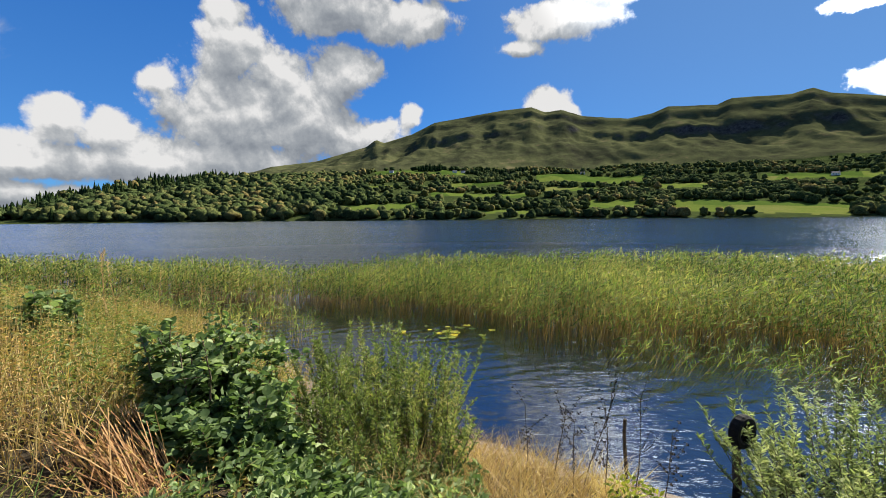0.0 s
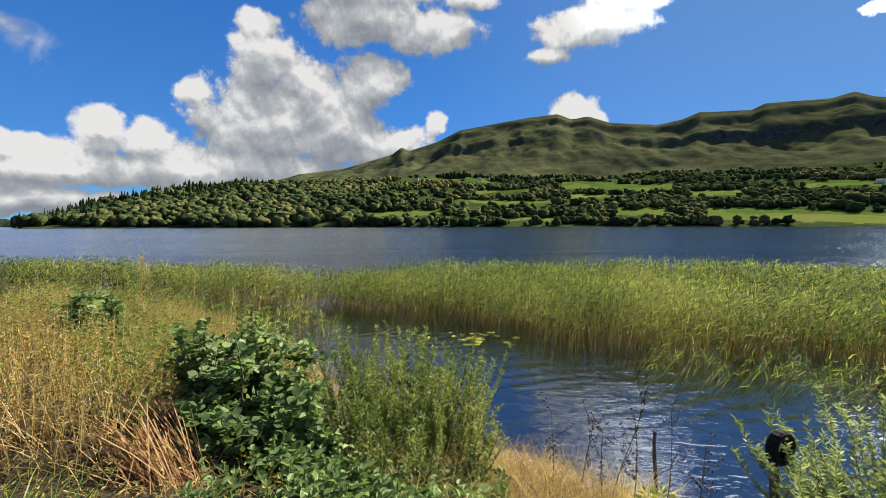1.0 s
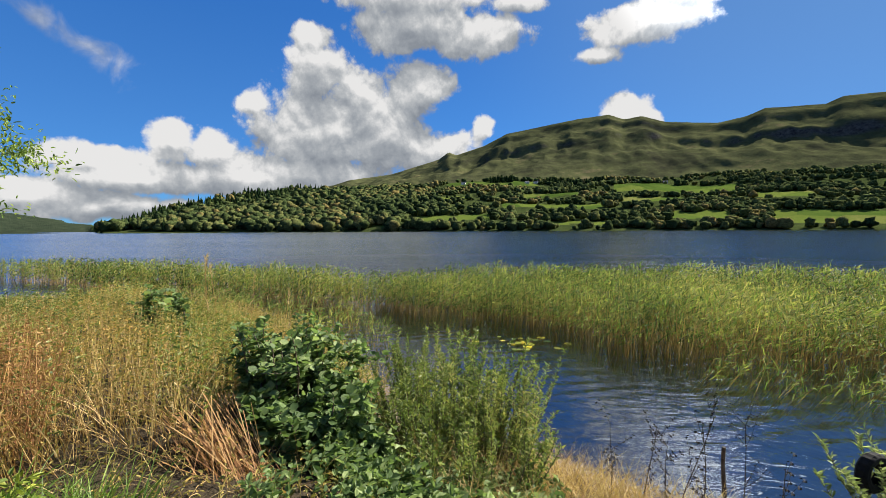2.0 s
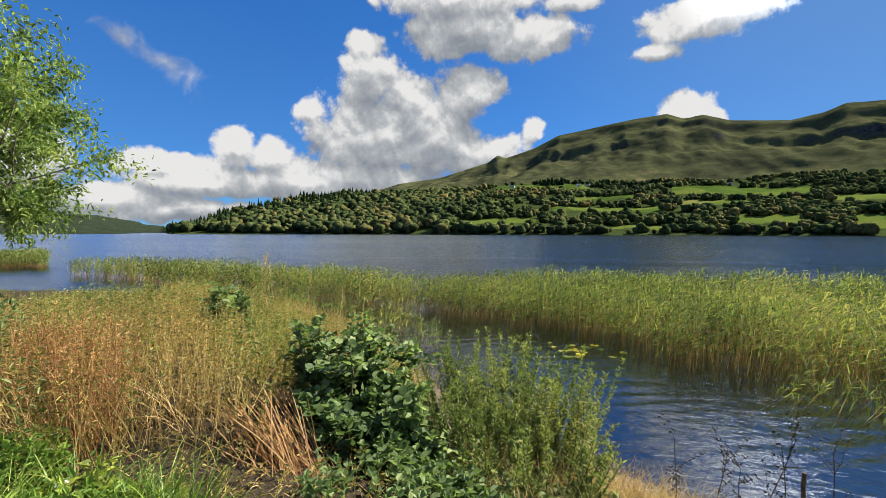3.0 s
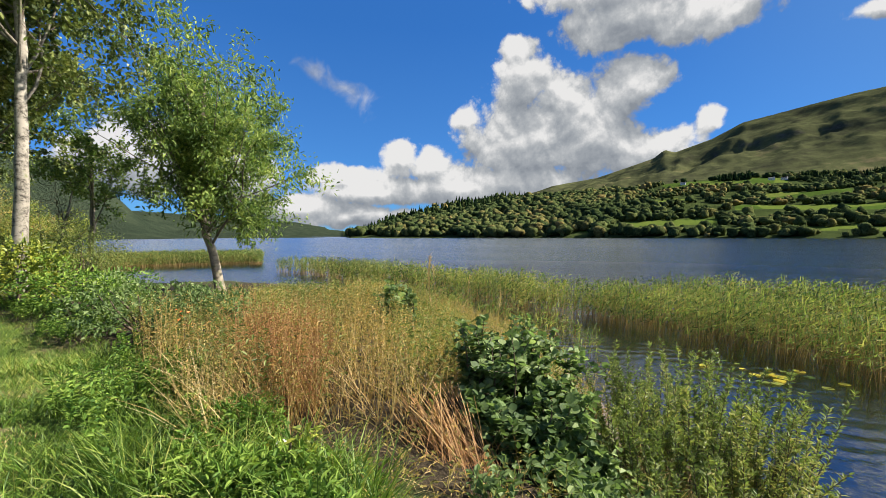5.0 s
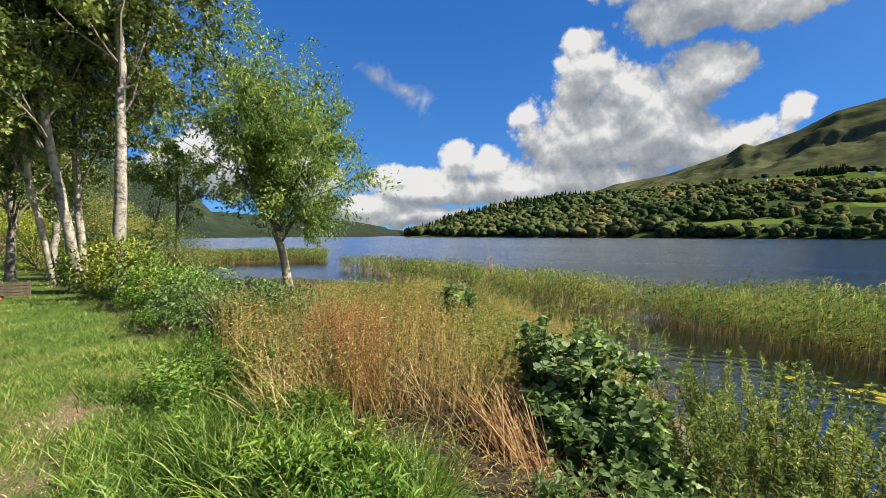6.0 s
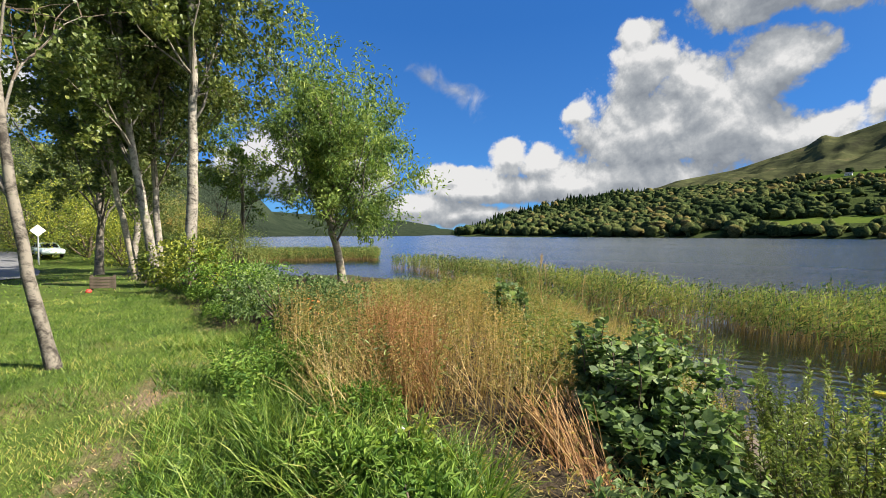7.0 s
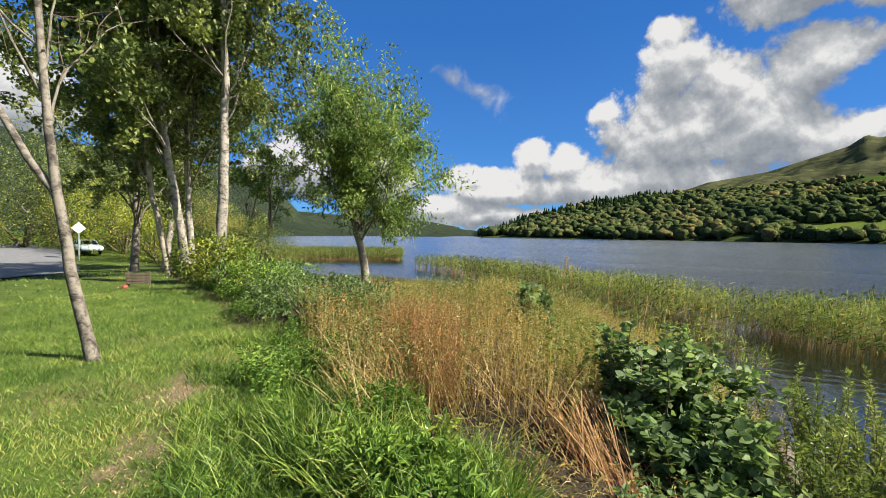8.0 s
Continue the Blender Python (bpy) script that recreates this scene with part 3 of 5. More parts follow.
def fractal(x, y, size, octaves=5, ridged=False):
    """Value noise in octaves, about -1 to 1."""
    total, amp, norm = 0.0, 1.0, 0.0
    u, v = np.asarray(x, float) / size, np.asarray(y, float) / size
    for _ in range(octaves):
        i, j = np.floor(u).astype(int), np.floor(v).astype(int)
        a, b = u - i, v - j
        a, b = a * a * (3 - 2 * a), b * b * (3 - 2 * b)
        i, j, k, l = i % 256, j % 256, (i + 1) % 256, (j + 1) % 256
        w = (LATTICE[i, j] * (1 - a) + LATTICE[k, j] * a) * (1 - b) + (LATTICE[i, l] * (1 - a) + LATTICE[k, l] * a) * b
        total = total + amp * (1 - 2 * np.abs(w) if ridged else w)
        norm += amp
        u, v, amp = (u * 0.8 - v * 0.6) * 2.03 + 17.3, (u * 0.6 + v * 0.8) * 2.03 + 5.1, amp * 0.5
    return total / norm


def smoothstep(v):
    v = np.clip(v, 0, 1)
    return v * v * (3 - 2 * v)


def land(x, y):
    """Height of the ground, and 0 near bank, 1 pasture, 2 moor."""
    x, y = np.asarray(x, float), np.asarray(y, float)
    d = np.hypot(x, y)
    b = np.degrees(np.arctan2(-x, y))
    inland = shore_distance(x, y)
    edge = inland + 0.25 * ripple(x, y, 0.9)
    spit = smoothstep((d - 8) / 9) * smoothstep((77 - b) / 9) * smoothstep((b - 15) / 12)
    near = np.where(edge > 0, (BANK - 0.8 * spit) * smoothstep((edge + 0.6) / 4.4) - 0.95 * (1 - spit) * smoothstep((d - 14) / 24) * smoothstep((edge - 1) / 4) + 0.75 * smoothstep((d - 40) / 12) * smoothstep((edge - 2) / 6), edge * 0.22)
    near = np.maximum(near, -1.2) + np.where(edge > 0.5, 0.05 * ripple(x, y, 1.7) + 0.025 * ripple(y, x, 0.45), 0)
    # hills behind the viewer and along the near side
    near = near + np.where(inland > 60, 0.16 * np.maximum(inland - 60, 0) ** 1.02, 0) * (d > 60)
    far_side = (b > -85) & (b < 86) & (inland < 0) & (d > 250)
    wl, ft, fe, cr = (np.interp(b, BEARING, t) for t in (WATERLINE, FOOT, FOOT_EL, CREST))
    wl = wl + 10 * ripple(x, y, 40)
    ce = np.interp(b, RIDGE_B, RIDGE_EL)
    hf, hc = ft * np.tan(np.radians(fe)), cr * np.tan(np.radians(ce))
    t1, t2 = (d - wl) / (ft - wl), (d - ft) / (cr - ft)
    rough = 14 * fractal(x, y, 130, 4)
    low = hf * np.clip(t1, 0, 1.0) ** 1.08 + np.clip(t1, 0, 1) * rough + np.where(t1 > 0, 1.2 * np.clip((d - wl) / 6, 0, 1), 0)
    crag = 0.86 * t2 + 0.08 * smoothstep((t2 - 0.52 - 0.16 * fractal(x, y, 260, 3)) / 0.12) + 0.06 * smoothstep((t2 - 0.80 - 0.10 * fractal(y, x, 190, 3)) / 0.10)
    gully = (28 * fractal(x, y * 0.35, 150, 5, True) - 8 + 12 * fractal(y, x, 70, 3)) * np.sin(np.pi * np.clip(t2, 0, 1)) ** 1.5
    high = hf + (hc - hf) * np.clip(crag, 0, 1) + gully * (hc > hf) + rough * np.clip(1 - t2, 0, 1)
    high = np.where(t2 > 1, hc - (d - cr) * 0.05, high)
    far = np.where(t2 > 0, high, low)
    far = np.where(t1 > 0, far, np.maximum((d - wl) * 0.05, -6.0))
    h = np.where(far_side, far, near)
    # the wooded hill that closes the near side of the lake
    deep = -0.98 * x + 0.199 * y - 980
    side = np.maximum(y - (-x) * 0.2035, 0) * 0.98
    hill = 112 * np.exp(-(side / 125) ** 4) * np.exp(-(deep / 240) ** 2) + 26 * np.exp(-(side / 420) ** 2) * np.exp(-(deep / 260) ** 2)
    hill = np.where((d > 300) & (x < 0), hill, 0)
    h = h + hill
    h = np.where((inland < 0) & ~far_side, np.maximum(near, -6), h)
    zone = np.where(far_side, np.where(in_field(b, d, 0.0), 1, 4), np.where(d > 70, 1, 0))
    zone = np.where(far_side & (t2 > 0.02) & (b < 24), 2, zone)
    zone = np.where(far_side & (b > 47.5), 3, zone)
    zone = np.where(((inland > 60) & (d > 90)) | (hill > 4), 3, zone)
    return h, zone


def ground_z(x, y):
    return float(land(np.array([x]), np.array([y]))[0][0])


def build_ground():
    rings = np.concatenate([[0.0], np.geomspace(0.35, 60, 110), np.geomspace(62, 535, 32), np.linspace(543, 2260, 160), np.geomspace(2300, 4700, 12)])
    bearings = np.radians(np.concatenate([np.linspace(-62, 92, 480, endpoint=False), np.linspace(92, 298, 170, endpoint=False)]))
    rr, bb = np.meshgrid(rings[1:], bearings, indexing="ij")
    x, y = -np.sin(bb) * rr, np.cos(bb) * rr
    z, zone = land(x, y)
    nb = len(bearings)
    verts = np.concatenate([[[0, 0, ground_z(0, 0)]], np.stack([x, y, z], -1).reshape(-1, 3)])
    i, j = np.meshgrid(np.arange(len(rings) - 2), np.arange(nb), indexing="ij")
    k = (j + 1) % nb
    quads = np.stack([i * nb + j, (i + 1) * nb + j, (i + 1) * nb + k, i * nb + k], -1).reshape(-1, 4) + 1
    idx = zone[:-1].reshape(-1)
    fan = np.array([(0, 1 + j, 1 + (j + 1) % nb, 1 + (j + 2) % nb) for j in range(0, nb, 2)])
    quads, idx = np.concatenate([quads, fan]), np.concatenate([idx, np.zeros(len(fan), int)])
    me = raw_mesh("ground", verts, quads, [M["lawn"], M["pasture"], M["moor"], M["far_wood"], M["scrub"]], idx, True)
    ob = new("ground", me)
    return tagged(ob, "grassy lake bank, lake bed and green mountain slopes beyond", "ground", kind="structure")


build_ground()


def build_water():
    rings = np.concatenate([np.geomspace(1.0, 4800, 70)])
    b = np.radians(np.arange(-180, 180, 4.0))
    rr, bb = np.meshgrid(rings, b, indexing="ij")
    verts = np.stack([-np.sin(bb) * rr, np.cos(bb) * rr, np.full(rr.shape, LAKE)], -1).reshape(-1, 3)
    i, j = np.meshgrid(np.arange(len(rings) - 1), np.arange(len(b)), indexing="ij")
    k = (j + 1) % len(b)
    quads = np.stack([i * len(b) + j, (i + 1) * len(b) + j, (i + 1) * len(b) + k, i * len(b) + k], -1).reshape(-1, 4)
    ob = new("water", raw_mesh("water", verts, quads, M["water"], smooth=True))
    tagged(ob, "rippled blue lake water reflecting the sky", "lake", kind="structure")


build_water()

# ---------------------------------------------------------------- far woods and fields
def crowns(x, y, z, height, spread, sub, conifer=False, seed=1):
    """Many tree crowns in one set of places and triangles, each lumpy in its own way."""
    r = np.random.default_rng(seed)
    v, f = icosphere(sub)
    n = len(x)
    phase = r.uniform(0, 6.28, (n, 1, 3))
    lump = 1 + 0.20 * np.sin(v[None, :, 0:1] * 4.3 + phase[:, :, 0:1]) * np.sin(v[None, :, 1:2] * 4.7 + phase[:, :, 1:2]) \
        + 0.20 * np.sin(v[None, :, 2:3] * 5.1 + phase[:, :, 2:3]) + r.normal(0, 0.10, (n, len(v), 1))
    p = v[None] * lump
    if conifer:
        zz = (p[:, :, 2:3] + 1) / 2
        p = np.concatenate([p[:, :, :2] * np.clip(1.15 - zz, 0.03, 1.2) * (1 + 0.25 * np.sin(zz * 22)), p[:, :, 2:3]], 2)
    p = p * np.stack([spread, spread * r.uniform(0.85, 1.15, n), height / 2], 1)[:, None]
    p = p + np.stack([x, y, z + height * 0.46], 1)[:, None]
    quads = (np.arange(n)[:, None, None] * len(v) + f).reshape(-1, 3)
    return p.reshape(-1, 3), quads


def far_woods():
    r = np.random.default_rng(3)
    n = 31000
    b = r.uniform(-58, 47.5, n)
    d = np.sqrt(r.uniform(540 ** 2, 1400 ** 2, n))
    x, y = -np.sin(np.radians(b)) * d, np.cos(np.radians(b)) * d
    wl, ft = np.interp(b, BEARING, WATERLINE) + 10 * ripple(x, y, 40), np.interp(b, BEARING, FOOT)
    t = (d - wl) / (ft - wl)
    wood = 0.5 + 0.5 * ripple(x, y, 60) + 0.25 * ripple(y, x, 23)
    left = np.clip((b + r.normal(0, 3, n) - 12) / 5, 0, 1)                      # closed forest on the low hill
    hedge = (np.abs(np.sin(b * 0.42 + 0.3 * np.sin(d / 60))) < 0.10) | (np.abs(np.sin(d / 36 + 0.5 * np.sin(b / 3))) < 0.16)
    edge_belt = (t > 0.0) & ((d - wl) < 32)
    p = np.where(left > 0.5, 0.68, np.where(edge_belt, 0.85, np.where(hedge, 0.6, 0.05 + 0.6 * (wood > 0.55))))
    p = np.where((t > 0.82) & (left < 0.5), p * 0.8, p)
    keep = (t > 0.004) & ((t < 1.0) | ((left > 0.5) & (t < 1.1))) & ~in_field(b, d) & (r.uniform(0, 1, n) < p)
    b, d, x, y, t, left = (a[keep] for a in (b, d, x, y, t, left))
    z, _ = land(x, y)
    pick = r.uniform(0, 1, len(x)) < np.clip((b - 20) / 12, 0, 0.8) * smoothstep((t - 0.5) / 0.35) + np.where(b > 41, 0.25, 0)
    h = r.uniform(6.0, 16.0, len(x)) * np.where(left > 0.5, 1.1, 0.78)
    for name, m, con, mat, lab in (("far_woodland", ~pick, False, "far_leaf", "mixed green broadleaf woods and hedges across the lake"),
                                   ("conifer_forest", pick, True, "conifer", "dark conifer forest on the low hill across the lake")):
        hh = h[m] * (1.25 if con else 1.0)
        sp = r.uniform(0.40, 0.66, m.sum()) * h[m] * (0.55 if con else 1.0)
        v, q = crowns(x[m], y[m], z[m], hh, sp, 2 if con else 2, con, 5)
        ob = new(name, raw_mesh(name, v, q, M[mat], smooth=not con))
        tagged(ob, lab, "woodland", kind="stuff")


far_woods()


def plantation(name, b0, b1, d, count, label, height=15):
    """A dark block of planted conifers on the slope."""
    r = np.random.default_rng(int(d + 100 + b0))
    b, dd = r.uniform(b0, b1, count), d + r.uniform(-16, 16, count)
    x, y = -np.sin(np.radians(b)) * dd, np.cos(np.radians(b)) * dd
    z, _ = land(x, y)
    h = r.uniform(0.75, 1.15, count) * height
    v, q = crowns(x, y, z, h, h * 0.22, 2, True, 9)
    tagged(new(name, raw_mesh(name, v, q, M["conifer"])), label, "woodland", kind="stuff")


plantation("conifer_block", -10.9, -3.8, 1215, 150, "dark planted conifer block on the green slope")
plantation("conifer_block", 9.4, 14.2, 1190, 110, "long dark conifer block below the ridge", 12)
plantation("conifer_clump", 0.2, 3.0, 1200, 60, "round dark clump of trees on the slope", 18)

# ---------------------------------------------------------------- reeds


def reed_field(name, x, y, height, label, lean=(0.10, -0.02), leafy=7, seed=11, blade=0.28):
    r = np.random.default_rng(seed)
    n = len(x)
    ground, _ = land(x, y)
    base = np.stack([x, y, np.maximum(ground, -0.35)], 1)
    way = np.stack([r.normal(lean[0], 0.10, n), r.normal(lean[1], 0.10, n), np.ones(n)], 1)
    way = unit(way)
    full = height - base[:, 2]
    stem = strips(base, way, full * 0.95, 0.013 * np.clip(np.hypot(x, y) / 14, 1, 1.6), 0.04, 1, 0.5)
    sets = [(*stem, 1)]
    for k in range(leafy):
        f = 0.40 + 0.60 * (k + r.uniform(0, 1, n)) / leafy
        p = base + way * (full * 0.9 * f)[:, None]
        a = r.uniform(0, 2 * np.pi, n)
        w = np.stack([np.cos(a) * 0.6 + 0.5, np.sin(a) * 0.6, r.uniform(0.25, 1.5, n)], 1)
        ln = blade * r.uniform(0.6, 1.25, n) * (1.15 - 0.45 * f)
        sets.append((*strips(p, w, ln, r.uniform(0.012, 0.023, n) * np.clip(np.hypot(x, y) / 10, 1, 2.3), r.uniform(0.25, 1.0, n), 2, 0.9), 0))
    v, q, idx = join(*sets)
    ob = new(name, raw_mesh(name, v, q, [M["reed"], M["reed_stem"]], idx))
    return tagged(ob, label, "reeds", kind="stuff")


def reed_mask(x, y):
    """The belt of reeds off the bank: its front runs in bays, its back edge along open water."""
    b, d = np.degrees(np.arctan2(-x, y)), np.hypot(x, y)
    front = np.interp(b, [-75, -50, -42, -36, -30, -24, -18, -8, 0, 5, 12, 18, 24, 30, 38, 46, 52, 56],
                      [9.5, 10.5, 11.0, 11.5, 10.4, 10.0, 10.0, 10.5, 12.2, 13.0, 13.6, 14.4, 15.8, 17.0, 20.0, 24.0, 31.0, 35.0])
    back = np.interp(b, [-75, -45, -28, -10, 0, 10, 19, 26, 34, 40, 45, 52, 56],
                     [27, 25, 22.5, 21.0, 20.0, 18.5, 17.0, 20.5, 24.0, 27.0, 31.0, 37, 37.5])
    wob = 0.5 * ripple(x, y, 0.8) + 0.25 * ripple(y, x, 0.35)
    return (d > front + wob) & (d < back + wob * 1.5)


r0 = np.random.default_rng(21)
count = 92000
bb = r0.uniform(-62, 56, count)
dd = np.sqrt(r0.uniform(9 ** 2, 38 ** 2, count))
xx, yy = -np.sin(np.radians(bb)) * dd, np.cos(np.radians(bb)) * dd
keep = reed_mask(xx, yy) & (r0.uniform(0, 1, count) < np.clip(14 / dd, 0.3, 1) ** 1.3)
xx, yy = xx[keep], yy[keep]
reed_field("reed_bed", xx, yy, 1.27 + r0.normal(0, 0.12, len(xx)) + 0.11 * ripple(xx, yy, 2.5) + 0.13 * ripple(yy, xx, 0.45), "tall green reeds with straw stems standing in shallow lake water")

# thin reeds in the left part of the pool and along the bank
count = 9000
bb = r0.uniform(8, 50, count)
dd = r0.uniform(8.0, 24, count)
xx, yy = -np.sin(np.radians(bb)) * dd, np.cos(np.radians(bb)) * dd
dist = shore_distance(xx, yy)
keep = (dist < 0.6) & (dist > -1.6) & (bb > 17) & (0.5 + 0.5 * ripple(xx, yy, 0.7) > 0.45) & (r0.uniform(0, 1, count) < 0.5)
reed_field("sparse_reeds", xx[keep], yy[keep], 0.75 + r0.normal(0, 0.12, keep.sum()), "thin pale green reeds at the bank", leafy=4, seed=12, blade=0.3)

# fringe trailing in the water in front of the belt
count = 190
bb = r0.uniform(-50, -20, count)
dd = np.interp(bb, [-50, -42, -36, -30, -24, -20], [9.6, 9.8, 9.6, 9.2, 9.4, 9.8]) + r0.uniform(-0.6, 1.0, count)
xx, yy = -np.sin(np.radians(bb)) * dd, np.cos(np.radians(bb)) * dd
reed_field("sparse_reeds", xx, yy, 0.6 + r0.normal(0, 0.12, count), "leaning yellow-green reeds trailing in the water", lean=(0.5, -0.25), leafy=5, seed=13)

# the far reed bed across the inlet
count = 9000
bb, dd = np.radians(r0.uniform(57.5, 77, count)), r0.uniform(45, 58, count)
xx, yy = -np.sin(bb) * dd, np.cos(bb) * dd
keep = (dd > 46 + ripple(xx, yy, 2)) & (shore_distance(xx, yy) < 0.5)
reed_field("reed_bed", xx[keep], yy[keep], 1.25 + r0.normal(0, 0.1, keep.sum()), "green reeds across the still inlet", leafy=4, seed=14, blade=0.5)

# ---------------------------------------------------------------- shrubs


def leaf_cloud(centres, size, count, r, squash=0.8):
    """Places scattered through a set of clumps, denser to their outside."""
    c = np.asarray(centres, float)
    k = r.integers(0, len(c), count)
    u = unit(r.normal(0, 1, (count, 3)))
    rad = r.uniform(0.35, 1.0, count) ** 0.6
    return c[k] + u * (rad * np.asarray(size)[k] if np.ndim(size) else rad * size)[:, None] * np.array([1, 1, squash]), u


def alder_leaf_mesh(name, length, mat, r):
    """One round toothed leaf with a midrib fold and wavy edge."""
    faces = []
    spine = [(0, length * t, 0.02 * length * math.sin(t * 3)) for t in (0.0, 0.25, 0.5, 0.75, 1.0)]
    widths = [0.06, 0.40, 0.46, 0.34, 0.03]
    verts = []
    for (sx, sy, sz), w in zip(spine, widths):
        lift = 0.16 * w * length
        verts += [(-w * length, sy + r.uniform(-.03, .03) * length, sz + lift), (0, sy, sz), (w * length, sy + r.uniform(-.03, .03) * length, sz + lift)]
    for s in range(4):
        a = s * 3
        faces += [(a, a + 1, a + 4, a + 3), (a + 1, a + 2, a + 5, a + 4)]
    return raw_mesh(name, verts, faces, mat, smooth=True)


def alder_shrub(at, top, stems, label, seed, leaf=0.085, objects=120, lean=(0, 0), spread=0.35, foot=0.2):
    """A young alder: several whippy stems, broad leaves set along them, closer towards the tips."""
    r = np.random.default_rng(seed)
    z = ground_z(*at)
    height = top - z
    thing = new("alder_shrub", None)
    thing.location = (*at, z)
    tagged(thing, label, "shrub")
    kinds = [alder_leaf_mesh("leaf", leaf * s, M["alder_leaf"], r) for s in (0.75, 0.9, 1.0, 1.15)]
    spots, ways = [], []
    for s in range(stems):
        a = r.uniform(0, 6.28)
        tilt = r.uniform(0.05, spread)
        hgt = height * r.uniform(0.55, 1.0)
        q = foot * math.sqrt(r.uniform(0, 1))
        path, rad = limb((q * math.cos(a), q * math.sin(a), -0.05), (math.cos(a) * tilt + lean[0], math.sin(a) * tilt + lean[1], 1), hgt * 1.08, 0.012, 0.003, 0.10, 0.05, 8, r)
        part("stem", raw_mesh("stem", *tube(path, rad, 6), M["twig"], smooth=True), thing)
        for _ in range(3):
            i = r.integers(2, 7)
            side, srad = limb(path[i], (r.normal(0, 1), r.normal(0, 1), 0.5), hgt * 0.32, 0.005, 0.002, 0.12, 0.05, 4, r)
            part("twig", raw_mesh("twig", *tube(side, srad, 4), M["twig"]), thing)
            for p in side[1:]:
                for _ in range(6):
                    spots.append(p + r.normal(0, 0.03, 3)), ways.append((r.normal(0, 1), r.normal(0, 1), r.uniform(-0.1, 0.9)))
        for f in np.linspace(0.15, 1.0, 17) ** 0.8:
            k = f * 8
            i = min(int(k), 7)
            p = path[i] * (1 - (k - i)) + path[i + 1] * (k - i)
            for _ in range(2):
                spots.append(p + r.normal(0, 0.02, 3)), ways.append((r.normal(0, 1), r.normal(0, 1), r.uniform(0.0, 1.2)))
    spots, ways = np.array(spots), unit(np.array(ways))
    order = np.argsort(spots[:, 1] - 0.8 * spots[:, 2])
    for i in order[:objects]:
        m = Vector(ways[i]).to_track_quat("Y", "Z").to_matrix().to_4x4() @ Matrix.Rotation(r.uniform(-0.6, 0.6), 4, "Y")
        part("leaf", kinds[r.integers(0, 4)], thing, m=Matrix.Translation(spots[i]) @ m)
    rest = order[objects:]
    if len(rest):
        v, q = leaves(spots[rest], ways[rest], leaf * r.uniform(0.75, 1.2, len(rest)), leaf * 0.85)
        tagged(part("foliage", raw_mesh("foliage", v, q, M["alder_leaf"]), thing), kind="stuff")
    return thing


def willow_shrub(at, height, stems, label, seed, rad=0.55, leaf=0.085, lean=(0, 0), mat="willow_leaf", fan=0.22):
    """An osier: a sheaf of upright rods closely set with narrow leaves."""
    r = np.random.default_rng(seed)
    z = ground_z(*at)
    thing = new("willow_shrub", None)
    thing.location = (*at, max(z, -0.1))
    tagged(thing, label, "shrub")
    P, W = [], []
    for s in range(stems):
        a, q = r.uniform(0, 6.28), rad * math.sqrt(r.uniform(0, 1))
        foot = (q * math.cos(a), q * math.sin(a), -0.05)
        hgt = height * r.uniform(0.55, 1.0)
        path, radii = limb(foot, (fan * math.cos(a) * q / rad + lean[0], fan * math.sin(a) * q / rad + lean[1], 1), hgt, 0.006, 0.0018, 0.05 + 0.08 * fan, 0.05, 6, r)
        part("rod", raw_mesh("rod", *tube(path, radii, 4), M["twig"]), thing)
        k = int(hgt / (leaf * 0.14))
        f = r.uniform(0.12, 1.0, k) * 5.99
        i = f.astype(int)
        P.append(path[i] * (1 - (f - i))[:, None] + path[i + 1] * (f - i)[:, None])
        b = r.uniform(0, 6.28, k)
        W.append(np.stack([np.cos(b), np.sin(b), r.uniform(0.3, 1.6, k)], 1))
    P, W = np.concatenate(P), np.concatenate(W)
    v, qd = leaves(P, W, leaf * r.uniform(0.6, 1.2, len(P)), leaf * 0.27, 0.15, 0.15)
    tagged(part("foliage", raw_mesh("foliage", v, qd, M[mat]), thing), kind="stuff")
    return thing


alder_shrub((-1.98, 3.60), 2.03, 26, "bushy young alder with broad dark green leaves on the bank", 31, 0.070, 300, lean=(0.02, 0.0), spread=0.26, foot=0.34)
alder_shrub((-1.60, 3.18), 1.64, 24, "spreading alder bush with pleated green leaves", 34, 0.070, 300, lean=(0.06, -0.03), spread=0.42, foot=0.38)
alder_shrub((-1.30, 2.95), 1.38, 18, "low alder shoots with broad green leaves", 32, 0.064, 160, lean=(0.12, -0.02), spread=0.45, foot=0.25)
alder_shrub((-4.6, 5.2), 2.05, 7, "slim young alder among dry herbs", 33, 0.085, 60, spread=0.22)
willow_shrub((-0.75, 4.25), 1.22, 170, "leafy green willow sheaf at the water's edge", 41, 0.70, 0.050, fan=0.40)
willow_shrub((-0.45, 3.55), 0.85, 120, "short willow growth beside the water", 42, 0.6, 0.048, fan=0.42)
willow_shrub((3.85, 3.85), 1.30, 110, "grey-green willow shrub standing in the shallows", 43, 0.75, 0.072, lean=(-0.12, 0.0), mat="grey_willow", fan=0.75)
willow_shrub((3.5, 3.15), 0.85, 40, "young willow shoots by the tyre", 44, 0.45, 0.066, lean=(-0.20, 0), mat="grey_willow", fan=0.6)

# ---------------------------------------------------------------- herbs and grass on the bank


